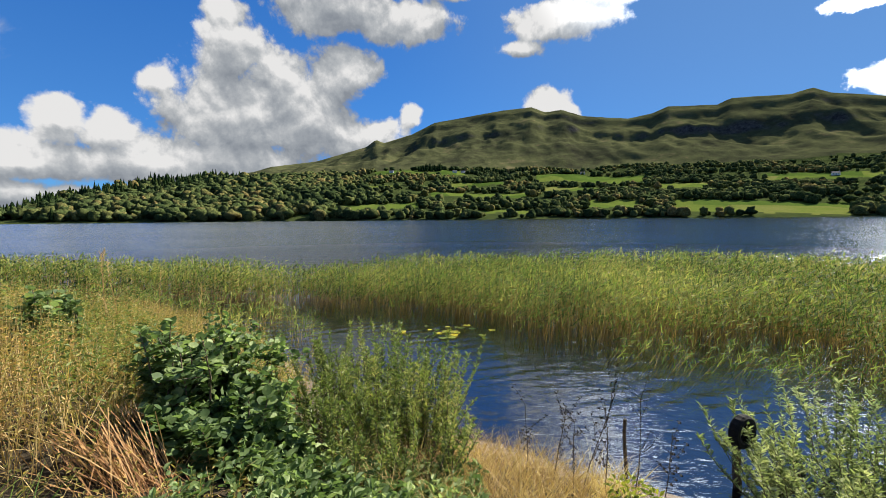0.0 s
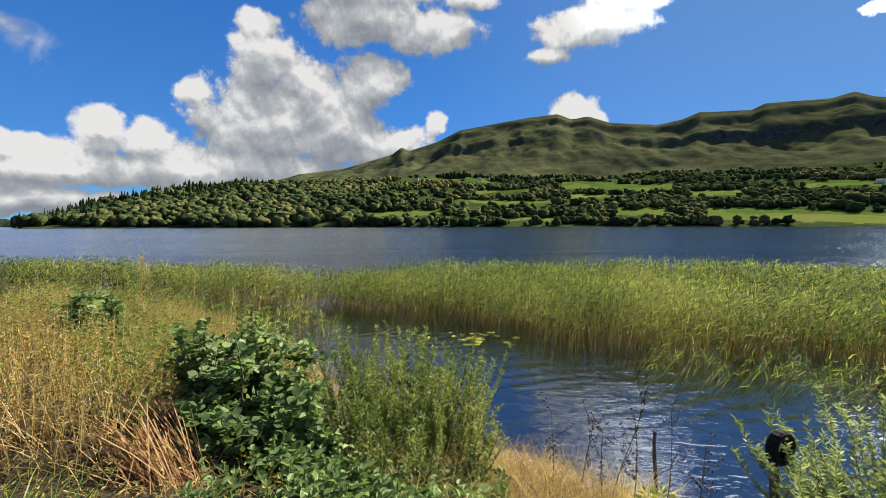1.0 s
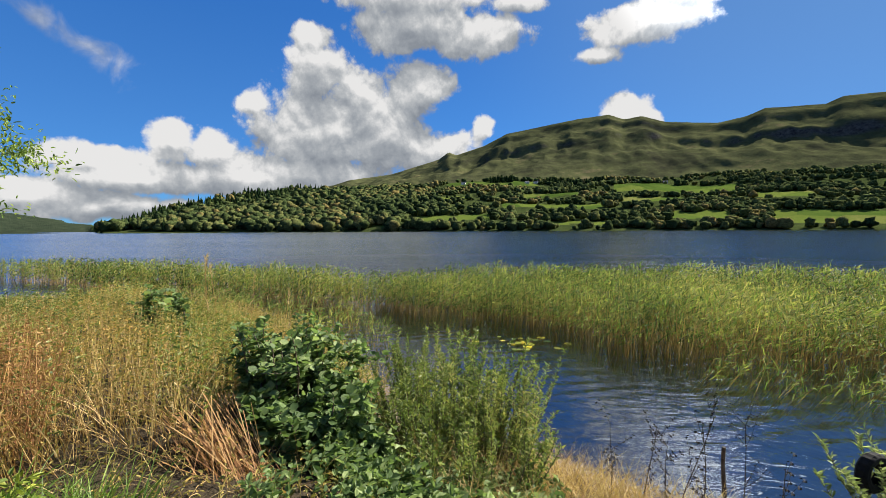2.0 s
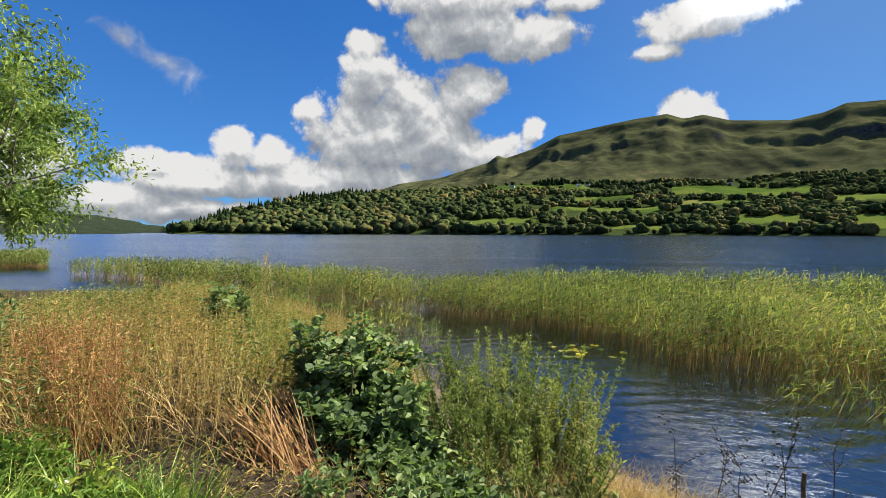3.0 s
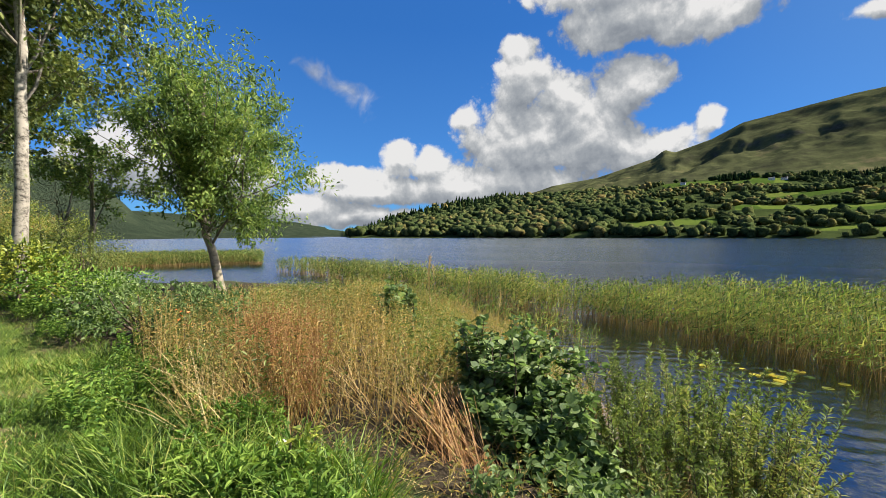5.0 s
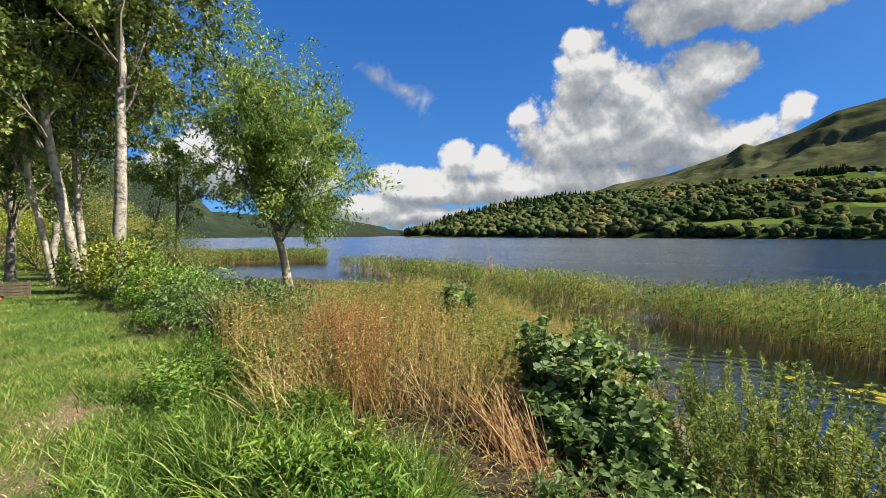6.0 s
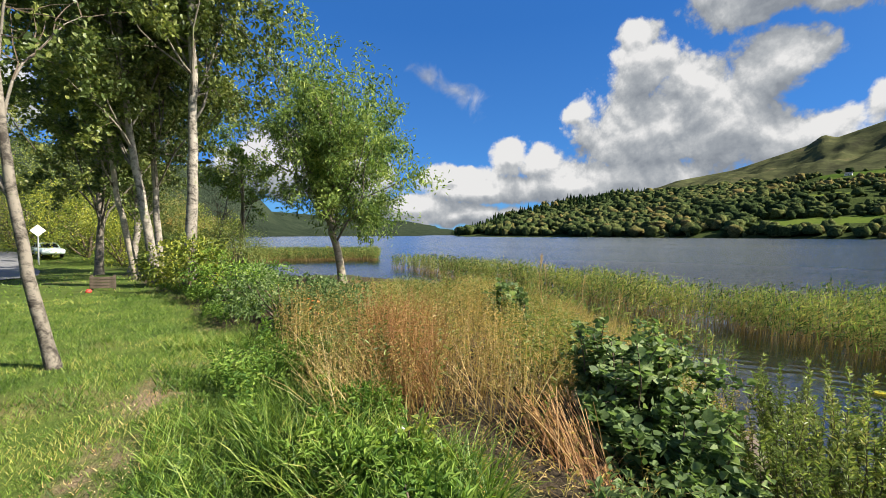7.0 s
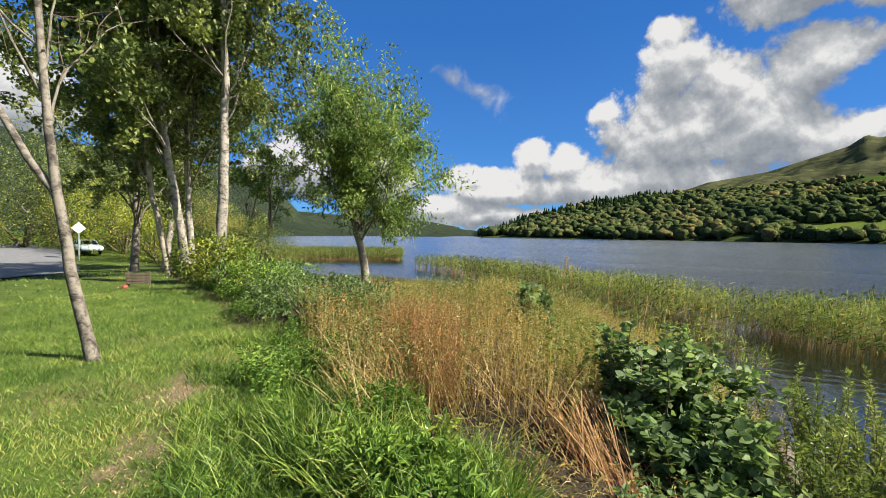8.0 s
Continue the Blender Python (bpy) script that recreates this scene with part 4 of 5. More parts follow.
def herb_field(name, x, y, height, label, stem_mat, leaf_mat, leaf_len, per=7, lean=(0.08, 0.0), seed=51, wide=0.3, thick=0.006, sway=0.16, droop=0.12):
    r = np.random.default_rng(seed)
    n = len(x)
    z, _ = land(x, y)
    base = np.stack([x, y, z - 0.03], 1)
    way = unit(np.stack([r.normal(lean[0], sway, n), r.normal(lean[1], sway, n), np.ones(n)], 1))
    h = height * np.interp(np.hypot(x, y), [6, 15], [1.0, 0.62]) * r.uniform(0.6, 1.1, n)
    sets = [(*strips(base, way, h, thick, droop, 3, 0.5), 0)]
    for k in range(per):
        f = 0.25 + 0.75 * (k + r.uniform(0, 1, n)) / per
        p = base + way * (h * f)[:, None] + np.array([0, 0, -1.0]) * (h * droop * 0.45 * f * f)[:, None]
        a = r.uniform(0, 6.28, n)
        w = np.stack([np.cos(a), np.sin(a), r.uniform(0.1, 1.3, n)], 1)
        sets.append((*leaves(p, w, leaf_len * r.uniform(0.5, 1.2, n), leaf_len * wide), 1))
    v, q, idx = join(*sets)
    ob = new(name, raw_mesh(name, v, q, [M[stem_mat], M[leaf_mat]], idx))
    return tagged(ob, label, "plants", kind="stuff")


def scatter(count, b0, b1, d0, d1, r):
    b = np.radians(r.uniform(b0, b1, count))
    d = np.sqrt(r.uniform(d0 ** 2, d1 ** 2, count))
    return -np.sin(b) * d, np.cos(b) * d


def bank_edge(x):
    """Where the mown lawn gives way to tall growth, along the bank."""
    return np.interp(x, [-30, -18, -14, -10, -7.5, -5.5, -4.0, -3.0, -2.2, -1.2, 0.5, 3, 8], [1.6, 1.8, 2.3, 2.35, 2.05, 1.6, 1.30, 1.12, 1.30, 1.75, 2.0, 1.6, 0.5])


def alder_hollow(x, y):
    """The dip in front of and under the alders, where no tall herbs stand."""
    return ((x > -2.30 - 0.35 * np.clip(y - 2.9, -1, 1)) & (x < -0.5) & (y < 4.3)) | ((x > -2.95 + 0.2 * ripple(x, y, 0.5)) & (x < -0.5) & (y < 2.45))


r1 = np.random.default_rng(61)
# dry olive and golden willowherb
x, y = scatter(21000, 18, 75, 2.3, 15, r1)
d = shore_distance(x, y)
k = (d > 0.3) & (y > bank_edge(x) + 0.40 + 0.25 * ripple(x, y, 0.8) + np.clip(-x - 5.6, 0, 2.5) * 0.75) & ~alder_hollow(x, y) & ((ripple(x + 1.7, y, 0.27) > -0.30) | (np.hypot(x, y) > 8)) & (r1.uniform(0, 1, len(x)) < np.clip(5 / np.hypot(x, y), 0.25, 1))
herb_field("dry_herbs", x[k], y[k], 0.74 * (1 + 0.30 * ripple(x[k], y[k], 0.55)), "tall golden and olive dry herbs with thin stems on the bank", "straw", "dry_leaf", 0.042, 10, seed=62, wide=0.26, thick=0.0045, sway=0.13)
# greener herbs in drifts among the dry ones
x, y = scatter(3900, 20, 72, 2.6, 10, r1)
k = (shore_distance(x, y) > 0.3) & (y > bank_edge(x) + 0.6) & ((0.5 + 0.5 * ripple(x, y + 2.0, 0.55) > 0.55) | (ripple(x + 1.7, y, 0.27) < -0.42)) & ~alder_hollow(x, y)
herb_field("green_herbs", x[k], y[k], 0.76, "olive green herbs in drifts among the dry stems", "dry_leaf", "willow_leaf", 0.06, 10, seed=69, wide=0.3)
# rust-red dock and willowherb stems
x, y = scatter(620, 52, 62, 3.7, 6.0, r1)
k = (y > bank_edge(x) + 0.4) & (0.5 + 0.5 * ripple(x, y, 0.7) > 0.35)
herb_field("rusty_herbs", x[k], y[k], 0.9, "rust-red dead dock stems among the herbs", "rust", "rust", 0.035, 9, seed=63, wide=0.3)
# bleached stalks, broken and leaning
x, y = scatter(1300, 22, 66, 2.3, 4.6, r1)
k = (y > bank_edge(x) + 0.35) & ~alder_hollow(x, y)
herb_field("straw_stalks", x[k], y[k], 0.75, "bleached broken stalks leaning over the bank", "straw", "straw", 0.03, 1, lean=(-0.12, -0.25), seed=64, thick=0.006, sway=0.30, droop=0.35)
# short dead stalks and low greens in the dip under the alders
x, y = scatter(520, 20, 52, 2.0, 3.9, r1)
k = alder_hollow(x, y) & (y > bank_edge(x) + 0.2)
herb_field("straw_stalks", x[k], y[k], 0.34, "short dead stalks lying in the dip under the alders", "straw", "dry_leaf", 0.04, 4, lean=(0.25, -0.2), seed=84, thick=0.005, sway=0.5, droop=0.6)
x, y = scatter(300, 20, 50, 2.2, 3.9, r1)
k = alder_hollow(x, y) & (x > -1.45) & (y > bank_edge(x) + 0.25)
herb_field("nettle_bank", x[k], y[k], 0.30, "low brambles in the dip under the alders", "dry_leaf", "alder_leaf", 0.06, 8, seed=85, wide=0.6)
# straw grass at the water's edge below
x, y = scatter(5200, -24, 14, 2.3, 4.8, r1)
shore_strip = (shore_distance(x, y) > 0.25) & (shore_distance(x, y) < 2.6) & (0.5 + 0.5 * ripple(x, y, 0.45) > 0.30)
straw_x, straw_y = x[shore_strip], y[shore_strip]
# nettles and brambles along the lawn
x, y = scatter(4300, 56, 86, 2.2, 15, r1)
e = bank_edge(x)
k = (y > e - 0.30 + 0.30 * ripple(x, y, 1.1)) & (y < e + 0.60 + 0.45 * ripple(y, x, 0.9) + np.clip(-x - 6, 0, 4) * 0.35) & (0.5 + 0.5 * ripple(x + 3.1, y, 0.6) > 0.46)
herb_field("nettle_bank", x[k], y[k], 0.40, "green nettles and brambles along the lawn edge", "bramble_leaf", "bramble_leaf", 0.058, 11, seed=66, wide=0.45)
x, y = scatter(420, -5, 24, 2.2, 3.4, r1)
k = shore_distance(x, y) > 0.6
herb_field("nettle_bank", x[k], y[k], 0.26, "low green brambles under the shrubs", "willow_leaf", "alder_leaf", 0.07, 9, seed=67, wide=0.55)
# reeds and green herbs behind, down to the water
x, y = scatter(5000, 10, 66, 6.0, 20, r1)
d = shore_distance(x, y)
k = (d > 0.2) & (d < 6.5) & (y > bank_edge(x) + 2.5)
herb_field("green_herbs", x[k], y[k], 0.85 * np.clip(d[k] / 3.0, 0.40, 1.0), "green and brown marsh herbs behind the bank", "dry_leaf", "willow_leaf", 0.07, 8, seed=68, wide=0.3)


def grass_field(name, x, y, height, label, mat="grass", width=0.006, seed=71, droop=0.5, segs=2):
    r = np.random.default_rng(seed)
    n = len(x)
    z, _ = land(x, y)
    a = r.uniform(0, 6.28, n)
    way = np.stack([np.cos(a) * 0.5, np.sin(a) * 0.5, np.ones(n)], 1)
    v, q = strips(np.stack([x, y, z - 0.01], 1), way, height * r.uniform(0.5, 1.2, n), width * r.uniform(0.7, 1.3, n), r.uniform(0.2, 1.2, n) * droop, segs, 0.9)
    return tagged(new(name, raw_mesh(name, v, q, M[mat])), label, "grass", kind="stuff")


def worn(x, y):
    return np.abs(y + 0.42 * x + 1.41) < 0.14 + 0.2 * ripple(x, y, 0.5)


grass_field("straw_grass", straw_x, straw_y, 0.42, "pale straw grass at the water's edge", "straw", 0.005, 65, 0.7, 3)
x, y = scatter(300000, 52, 115, 1.6, 13, r1)
k = (y < bank_edge(x) + 0.3) & (r1.uniform(0, 1, len(x)) < np.clip(3.2 / np.hypot(x, y), 0.2, 1)) & (~worn(x, y) | (r1.uniform(0, 1, len(x)) < 0.3))
grass_field("lawn_grass", x[k], y[k], 0.075 * (1 + 0.55 * ripple(x[k], y[k], 0.30) + 0.35 * ripple(y[k], x[k], 0.11)), "short green lawn grass", "grass", 0.006)
x, y = scatter(20000, 62, 120, 12, 48, r1)
k = y < bank_edge(x) + 0.3
grass_field("lawn_grass", x[k], y[k], 0.10, "green lawn grass under the trees", "grass", 0.03, 72, segs=1)
# dry blades along the trodden line
x, y = scatter(60000, 50, 100, 1.8, 9, r1)
k = (np.abs(y + 0.42 * x + 1.41) < 0.34 + 0.25 * ripple(x, y, 0.6)) & (r1.uniform(0, 1, len(x)) < np.clip(3.0 / np.hypot(x, y), 0.2, 1) * 0.55)
grass_field("dry_grass", x[k], y[k], 0.055, "straw-coloured trodden grass along the path", "straw", 0.006, 74, 1.4, 2)
# tussocks where lawn meets bank
x, y = scatter(15000, 48, 84, 2.0, 7.0, r1)
e = bank_edge(x)
k = (np.abs(y - e + 0.1) < 0.75) & (0.5 + 0.5 * ripple(x, y, 0.5) > 0.45)
grass_field("long_grass", x[k], y[k], 0.24, "long arching green grass at the lawn edge", "grass", 0.008, 73, 0.9, 4)


x, y = scatter(5200, 46, 74, 2.0, 3.9, r1)
k = (np.abs(y - bank_edge(x) - 0.15) < 0.42) & (x < -1.6)
grass_field("long_grass", x[k], y[k], 0.40, "tall fresh grass growing through the nettles", "grass", 0.009, 76, 0.7, 4)


def fallen_straw():
    """A sheaf of bleached stalks that has toppled down the bank towards the lawn."""
    r = np.random.default_rng(75)
    n = 230
    root = np.array([-2.22, 2.72, 1.36]) + r.normal(0, 1, (n, 3)) * [0.16, 0.12, 0.12]
    tip = np.array([-1.42, 2.22, 1.00]) + r.normal(0, 1, (n, 3)) * [0.16, 0.10, 0.10]
    v, q = strips(root, tip - root + [0, 0, 0.22], np.linalg.norm(tip - root, axis=1) * r.uniform(0.7, 1.25, n), 0.006, 0.35, 4, 0.4)
    tagged(new("fallen_straw", raw_mesh("fallen_straw", v, q, M["rust"])), "toppled sheaf of bleached straw stalks on the bank", "straw", kind="stuff")


fallen_straw()

# ---------------------------------------------------------------- trees


def tree(name, at, label, trunk_path, r_base, r_top, crown, leaf_count, leaf_size, leaf_mat, bark, seed, limbs=14, start=0.35, reach=1.0, group="", narrow=0.75, sides=10):
    """A trunk along its path, limbs that fork into twigs, and leaves set on the twigs.
    crown: centre offset from the foot, and half sizes, that the limbs grow into."""
    r = np.random.default_rng(seed)
    thing = new(name, None)
    thing.location = (*at, ground_z(*at) - 0.05)
    tagged(thing, label, "tree", group)
    path = np.array(trunk_path, float)
    t = np.linspace(0, 1, len(path))
    fine = np.linspace(0, 1, 15)
    path = np.stack([np.interp(fine, t, path[:, c]) for c in range(3)], 1)
    path[1:-1] += r.normal(0, r_base * 0.12, (13, 3)) * [1, 1, 0]
    radii = r_top + (r_base - r_top) * (1 - fine) ** 0.8
    radii[0] *= 1.25
    part("trunk", raw_mesh("trunk", *tube(path, radii, sides), M[bark], smooth=True), thing)
    centre, half = np.array(crown[0], float), np.array(crown[1], float)
    P, W = [], []
    for i in range(limbs):
        f = start + (1 - start) * (i + r.uniform(0, 0.9)) / limbs
        k = min(int(f * 14), 13)
        p = path[k]
        u = unit(r.normal(0, 1, 3) * [1, 1, 0.6] + [0, 0, 0.35])
        goal = centre + u * half * r.uniform(0.65, 1.0)
        ln = min(np.linalg.norm(goal - p), half.max() * 1.5) * reach
        main, mr = limb(p, goal - p, ln, radii[k] * 0.34 + 0.004, 0.006, 0.13, 0.05, 7, r)
        lb = part("limb", raw_mesh("limb", *tube(main, mr, 6), M["limb_bark"], smooth=True), thing)
        twigs = []
        for j in range(9):
            m = r.integers(2, 8)
            tw, tr = limb(main[m], unit(main[m] - main[m - 1]) * 0.6 + r.normal(0, 0.7, 3), ln * r.uniform(0.25, 0.5), 0.010, 0.003, 0.2, 0.03, 4, r)
            twigs.append(tube(tw, tr, 3))
            c = max(1, leaf_count // (limbs * 9))
            q = r.uniform(0.2, 1.0, c) * 3.99
            ii = q.astype(int)
            P.append(tw[ii] * (1 - (q - ii))[:, None] + tw[ii + 1] * (q - ii)[:, None] + r.normal(0, leaf_size * 0.9, (c, 3)))
            W.append(r.normal(0, 1, (c, 3)) + [0, 0, -0.25])
        v, qd, _ = join(*[(a, b, 0) for a, b in twigs])
        part("twig_spray", raw_mesh("twig_spray", v, qd, M["twig"]), lb)
    if not leaf_count:
        return thing
    P, W = np.concatenate(P), unit(np.concatenate(W))
    v, q = leaves(P, W, leaf_size * r.uniform(0.7, 1.25, len(P)), leaf_size * narrow, 0.15, 0.2)
    crown_ob = part("crown", raw_mesh("crown", v, q, M[leaf_mat]), thing)
    tagged(crown_ob, kind="stuff")
    return thing


# the ash on the point of the bank
tree("ash_tree", (-18.2, 9.65), "ash tree with a leaning pale trunk and airy green crown", [(0, 0, 0), (-0.22, -0.2, 1.7), (-0.62, -0.45, 3.3), (-0.7, -0.45, 5.8), (-0.4, -0.25, 9.0)],
     0.20, 0.03, ((-0.4, -0.2, 6.1), (4.0, 4.0, 4.6)), 31000, 0.21, "ash_leaf", "ash_bark", 81, 40, 0.30, narrow=0.36)

# the row of pale trunks on the lawn
ROW = "trees along the lawn"
tree("tree", (-13.7, 2.67), "tall tree with a straight pale blotched trunk", [(0, 0, 0), (-0.15, 0.15, 3), (-0.25, 0.2, 6), (-0.2, 0.1, 10.5)], 0.165, 0.05,
     ((-0.3, 0.3, 7.6), (3.3, 3.2, 3.8)), 17000, 0.13, "tree_leaf", "pale_bark", 82, 20, 0.55, group=ROW)
tree("tree", (-15.2, 2.18), "tall tree with a slim leaning pale trunk", [(0, 0, 0), (-0.2, -0.28, 2), (-0.5, -0.63, 4.7), (-0.6, -0.8, 9)], 0.14, 0.045,
     ((-0.6, -1.2, 6.8), (3.2, 3.2, 3.6)), 19000, 0.13, "tree_leaf", "pale_bark", 83, 18, 0.52, group=ROW)
tree("tree", (-17.3, 2.55), "slim tree with a pale trunk behind its neighbour", [(0, 0, 0), (-0.2, -0.1, 3), (-0.3, -0.2, 9)], 0.125, 0.04,
     ((-0.2, 0, 7.2), (2.8, 2.6, 3.4)), 19000, 0.12, "tree_leaf", "pale_bark", 84, 16, 0.52, group=ROW)
tree("tree", (-18.0, 1.98), "slim tree with a leaning brownish trunk", [(0, 0, 0), (-0.5, -0.5, 3), (-0.8, -0.9, 9)], 0.115, 0.04,
     ((-0.8, -1.5, 6.4), (3.2, 3.2, 3.6)), 19000, 0.12, "tree_leaf", "ash_bark", 85, 16, 0.5, group=ROW)
tree("tree", (-28.0, 1.5), "dark trunked tree further along the lawn", [(0, 0, 0), (0.1, 0.1, 3), (0.2, 0, 11)], 0.2, 0.06,
     ((0, -0.9, 8.4), (5.2, 5.2, 4.4)), 28000, 0.17, "tree_leaf", "dark_bark", 86, 14, 0.3, group=ROW)
tree("tree", (-31.5, 3.2), "pale trunked tree further along the lawn", [(0, 0, 0), (0.1, 0.3, 3), (0.2, 0.3, 9)], 0.22, 0.06,
     ((0, 0, 6.8), (3.4, 3.4, 3.6)), 11000, 0.16, "tree_leaf", "pale_bark", 87, 14, 0.34, group=ROW)
# the forked tree close by
tree("forked_tree", (-6.6, -0.02), "forked tree with a leaning grey lichened trunk on the lawn", [(0, 0, 0), (-0.13, -0.17, 0.9), (-0.25, -0.32, 1.95), (-0.31, -0.40, 3.1), (-0.50, -0.58, 6.0)], 0.068, 0.025,
     ((-1.4, -1.8, 6.6), (1.6, 1.6, 1.4)), 500, 0.09, "tree_leaf", "lichen_bark", 88, 7, 0.66, group=ROW)
fork, fr = limb((-6.6 - 0.24, -0.02 - 0.31, BANK + 1.85), (-0.37, -0.47, 1.0), 3.6, 0.045, 0.02, 0.09, 0.02, 7, np.random.default_rng(5))
forked = next(o for o in scene.objects if o.name.startswith("forked_tree"))
part("limb", raw_mesh("limb", *tube(fork - np.array(forked.location), fr, 8), M["lichen_bark"], smooth=True), forked)

# the leafy tree beyond, half dead, near the inlet
tree("tree", (-24.5, 7.0), "small tree with a pale trunk and bare lower branches", [(0, 0, 0), (-0.1, 0.3, 2.4), (0.2, 0.2, 6.5)], 0.16, 0.04,
     ((0, 0.2, 5.2), (2.1, 2.1, 2.3)), 5000, 0.13, "ash_leaf", "ash_bark", 89, 12, 0.5)


tree("bare_tree", (-23.6, 6.0), "leafless grey tree with a fan of bare twigs", [(0, 0, 0), (-0.1, -0.1, 1.6), (0.1, 0.3, 3.8)], 0.10, 0.02,
     ((0, 0.1, 2.9), (1.0, 1.0, 1.3)), 0, 0.1, "ash_leaf", "pale_bark", 99, 9, 0.35)


def bush(name, at, size, label, mat, count, leaf, seed, clumps=16, category="shrub", narrow=0.5):
    """A rounded shrub: forked stems and clumps of leaves with gaps."""
    r = np.random.default_rng(seed)
    thing = new(name, None)
    z = ground_z(*at)
    thing.location = (*at, z - 0.05)
    tagged(thing, label, category)
    sx, sy, sz = size
    c = unit(r.normal(0, 1, (clumps, 3)) * [1, 1, 0.8]) * np.array([sx, sy, sz * 0.5]) * r.uniform(0.35, 0.9, (clumps, 1)) + [0, 0, sz * 0.52]
    c[:, 2] = np.maximum(c[:, 2], sz * 0.15)
    if category == "tree":      # skirts of leaves down to the ground
        a = r.uniform(0, 6.28, 12)
        c = np.concatenate([c, np.stack([np.cos(a) * sx * 0.8, np.sin(a) * sy * 0.8, r.uniform(0.04, 0.22, 12) * sz], 1)])
        clumps += 12
    for p in c[: 8]:
        path, rad = limb((0, 0, 0), p, np.linalg.norm(p), 0.02 + 0.012 * sz, 0.006, 0.12, 0.03, 5, r)
        part("stem", raw_mesh("stem", *tube(path, rad, 5), M["twig"], smooth=True), thing)
    P, u = leaf_cloud(c, np.full(clumps, 0.42 * min(sx, sy, sz)) * r.uniform(0.7, 1.2, clumps), count, r)
    P[:, 2] = np.maximum(P[:, 2], 0.03)
    v, q = leaves(P, u + r.normal(0, 0.8, (count, 3)) + [0, 0, 0.2], leaf * r.uniform(0.7, 1.3, count), leaf * narrow)
    tagged(part("foliage", raw_mesh("foliage", v, q, M[mat]), thing), kind="stuff")
    return thing


bush("sapling", (-12.2, 2.35), (1.1, 0.8, 1.5), "yellow-green leafy sapling below the trees", "yellow_leaf", 1500, 0.10, 91)
bush("sapling", (-15.0, 2.25), (0.9, 0.7, 1.0), "yellow-green leafy sapling at the foot of a trunk", "yellow_leaf", 1100, 0.10, 92)
bush("bramble", (-10.2, 2.9), (1.5, 1.0, 1.1), "sprawling green bramble bush", "bramble_leaf", 2600, 0.08, 93)
bush("bramble", (-7.6, 2.9), (1.3, 0.9, 0.95), "dark green bramble bush by the lawn", "alder_leaf", 2600, 0.07, 94)
bush("bramble", (-6.2, 3.1), (0.8, 0.7, 0.9), "dark green bramble bush among the dry herbs", "alder_leaf", 1500, 0.07, 95)
bush("shrub", (-19.0, 5.2), (2.4, 1.8, 2.4), "olive green thicket near the inlet", "willow_leaf", 4200, 0.07, 96)
bush("shrub", (-22.5, 4.6), (2.6, 2.0, 2.8), "dense green thicket behind the trees", "willow_leaf", 4200, 0.09, 97)
bush("shrub", (-30.0, 7.0), (3.0, 2.4, 3.4), "olive thicket by the inlet", "yellow_leaf", 5200, 0.09, 98)

# the wood beyond the road
r2 = np.random.default_rng(101)
WOOD = [(-44, 7.5, 5.0, "tree_leaf"), (-41, 3.6, 4.6, "yellow_leaf"), (-47, 1.8, 6.5, "yellow_leaf"), (-53, -1.0, 6.5, "yellow_leaf"), (-50, 4.5, 9.5, "tree_leaf"),
        (-58, -5.5, 10.0, "tree_leaf"), (-57, -9.5, 6.0, "yellow_leaf"), (-64, -14, 11.0, "tree_leaf"), (-58, 1.0, 12.0, "tree_leaf"), (-60, -20, 8.0, "yellow_leaf"),
        (-58, 10, 6.5, "dry_leaf"), (-70, -4, 14.0, "tree_leaf"), (-48, 10, 4.5, "dry_leaf"), (-38, 7.2, 3.4, "dry_leaf"), (-76, 12, 9.0, "tree_leaf"), (-72, -24, 13.0, "tree_leaf"),
        (-35, 5.2, 2.8, "willow_leaf"), (-82, 3, 15.0, "tree_leaf")]
for i, (x, y, s, m) in enumerate(WOOD):
    bush("woodland_tree", (x, y), (s * 0.55, s * 0.55, s * 1.1), "leafy tree of the wood beyond the road" if m != "yellow_leaf" else "sunlit yellow-green tree of the wood edge", m, 4800, 0.016 * s + 0.08, 110 + i, 42, "tree")

# the tree on the near bank whose twigs hang into view
tree("tree", (8.6, 1.2), "tree leaning over the water's edge with small green leaves", [(0, 0, 0), (-0.3, 0.6, 1.6), (-1.4, 2.0, 3.8), (-2.7, 3.7, 5.2)], 0.14, 0.03,
     ((-2.95, 4.15, 4.6), (0.5, 0.5, 0.8)), 1500, 0.09, "tree_leaf", "dark_bark", 90, 10, 0.6)

bush("seedling", (-2.35, 1.62), (0.20, 0.16, 0.42), "bright lime-green seedling among the nettles", "yellow_leaf", 260, 0.05, 141, 10, "plant")
bush("seedling", (1.35, 2.9), (0.25, 0.2, 0.35), "bright yellow-green seedling by the water", "yellow_leaf", 300, 0.05, 142, 10, "plant")

for i, (x, y, s) in enumerate([(-2.35, 1.42, 0.42), (-1.95, 1.25, 0.38), (-2.75, 1.30, 0.36), (-3.3, 1.75, 0.40), (-4.6, 2.0, 0.42)]):
    bush("nettle_clump", (x, y), (s, s * 0.8, s * 0.95), "lush green nettle clump at the lawn edge", "bramble_leaf", 1300, 0.062, 160 + i, 22, "plant", 0.32)


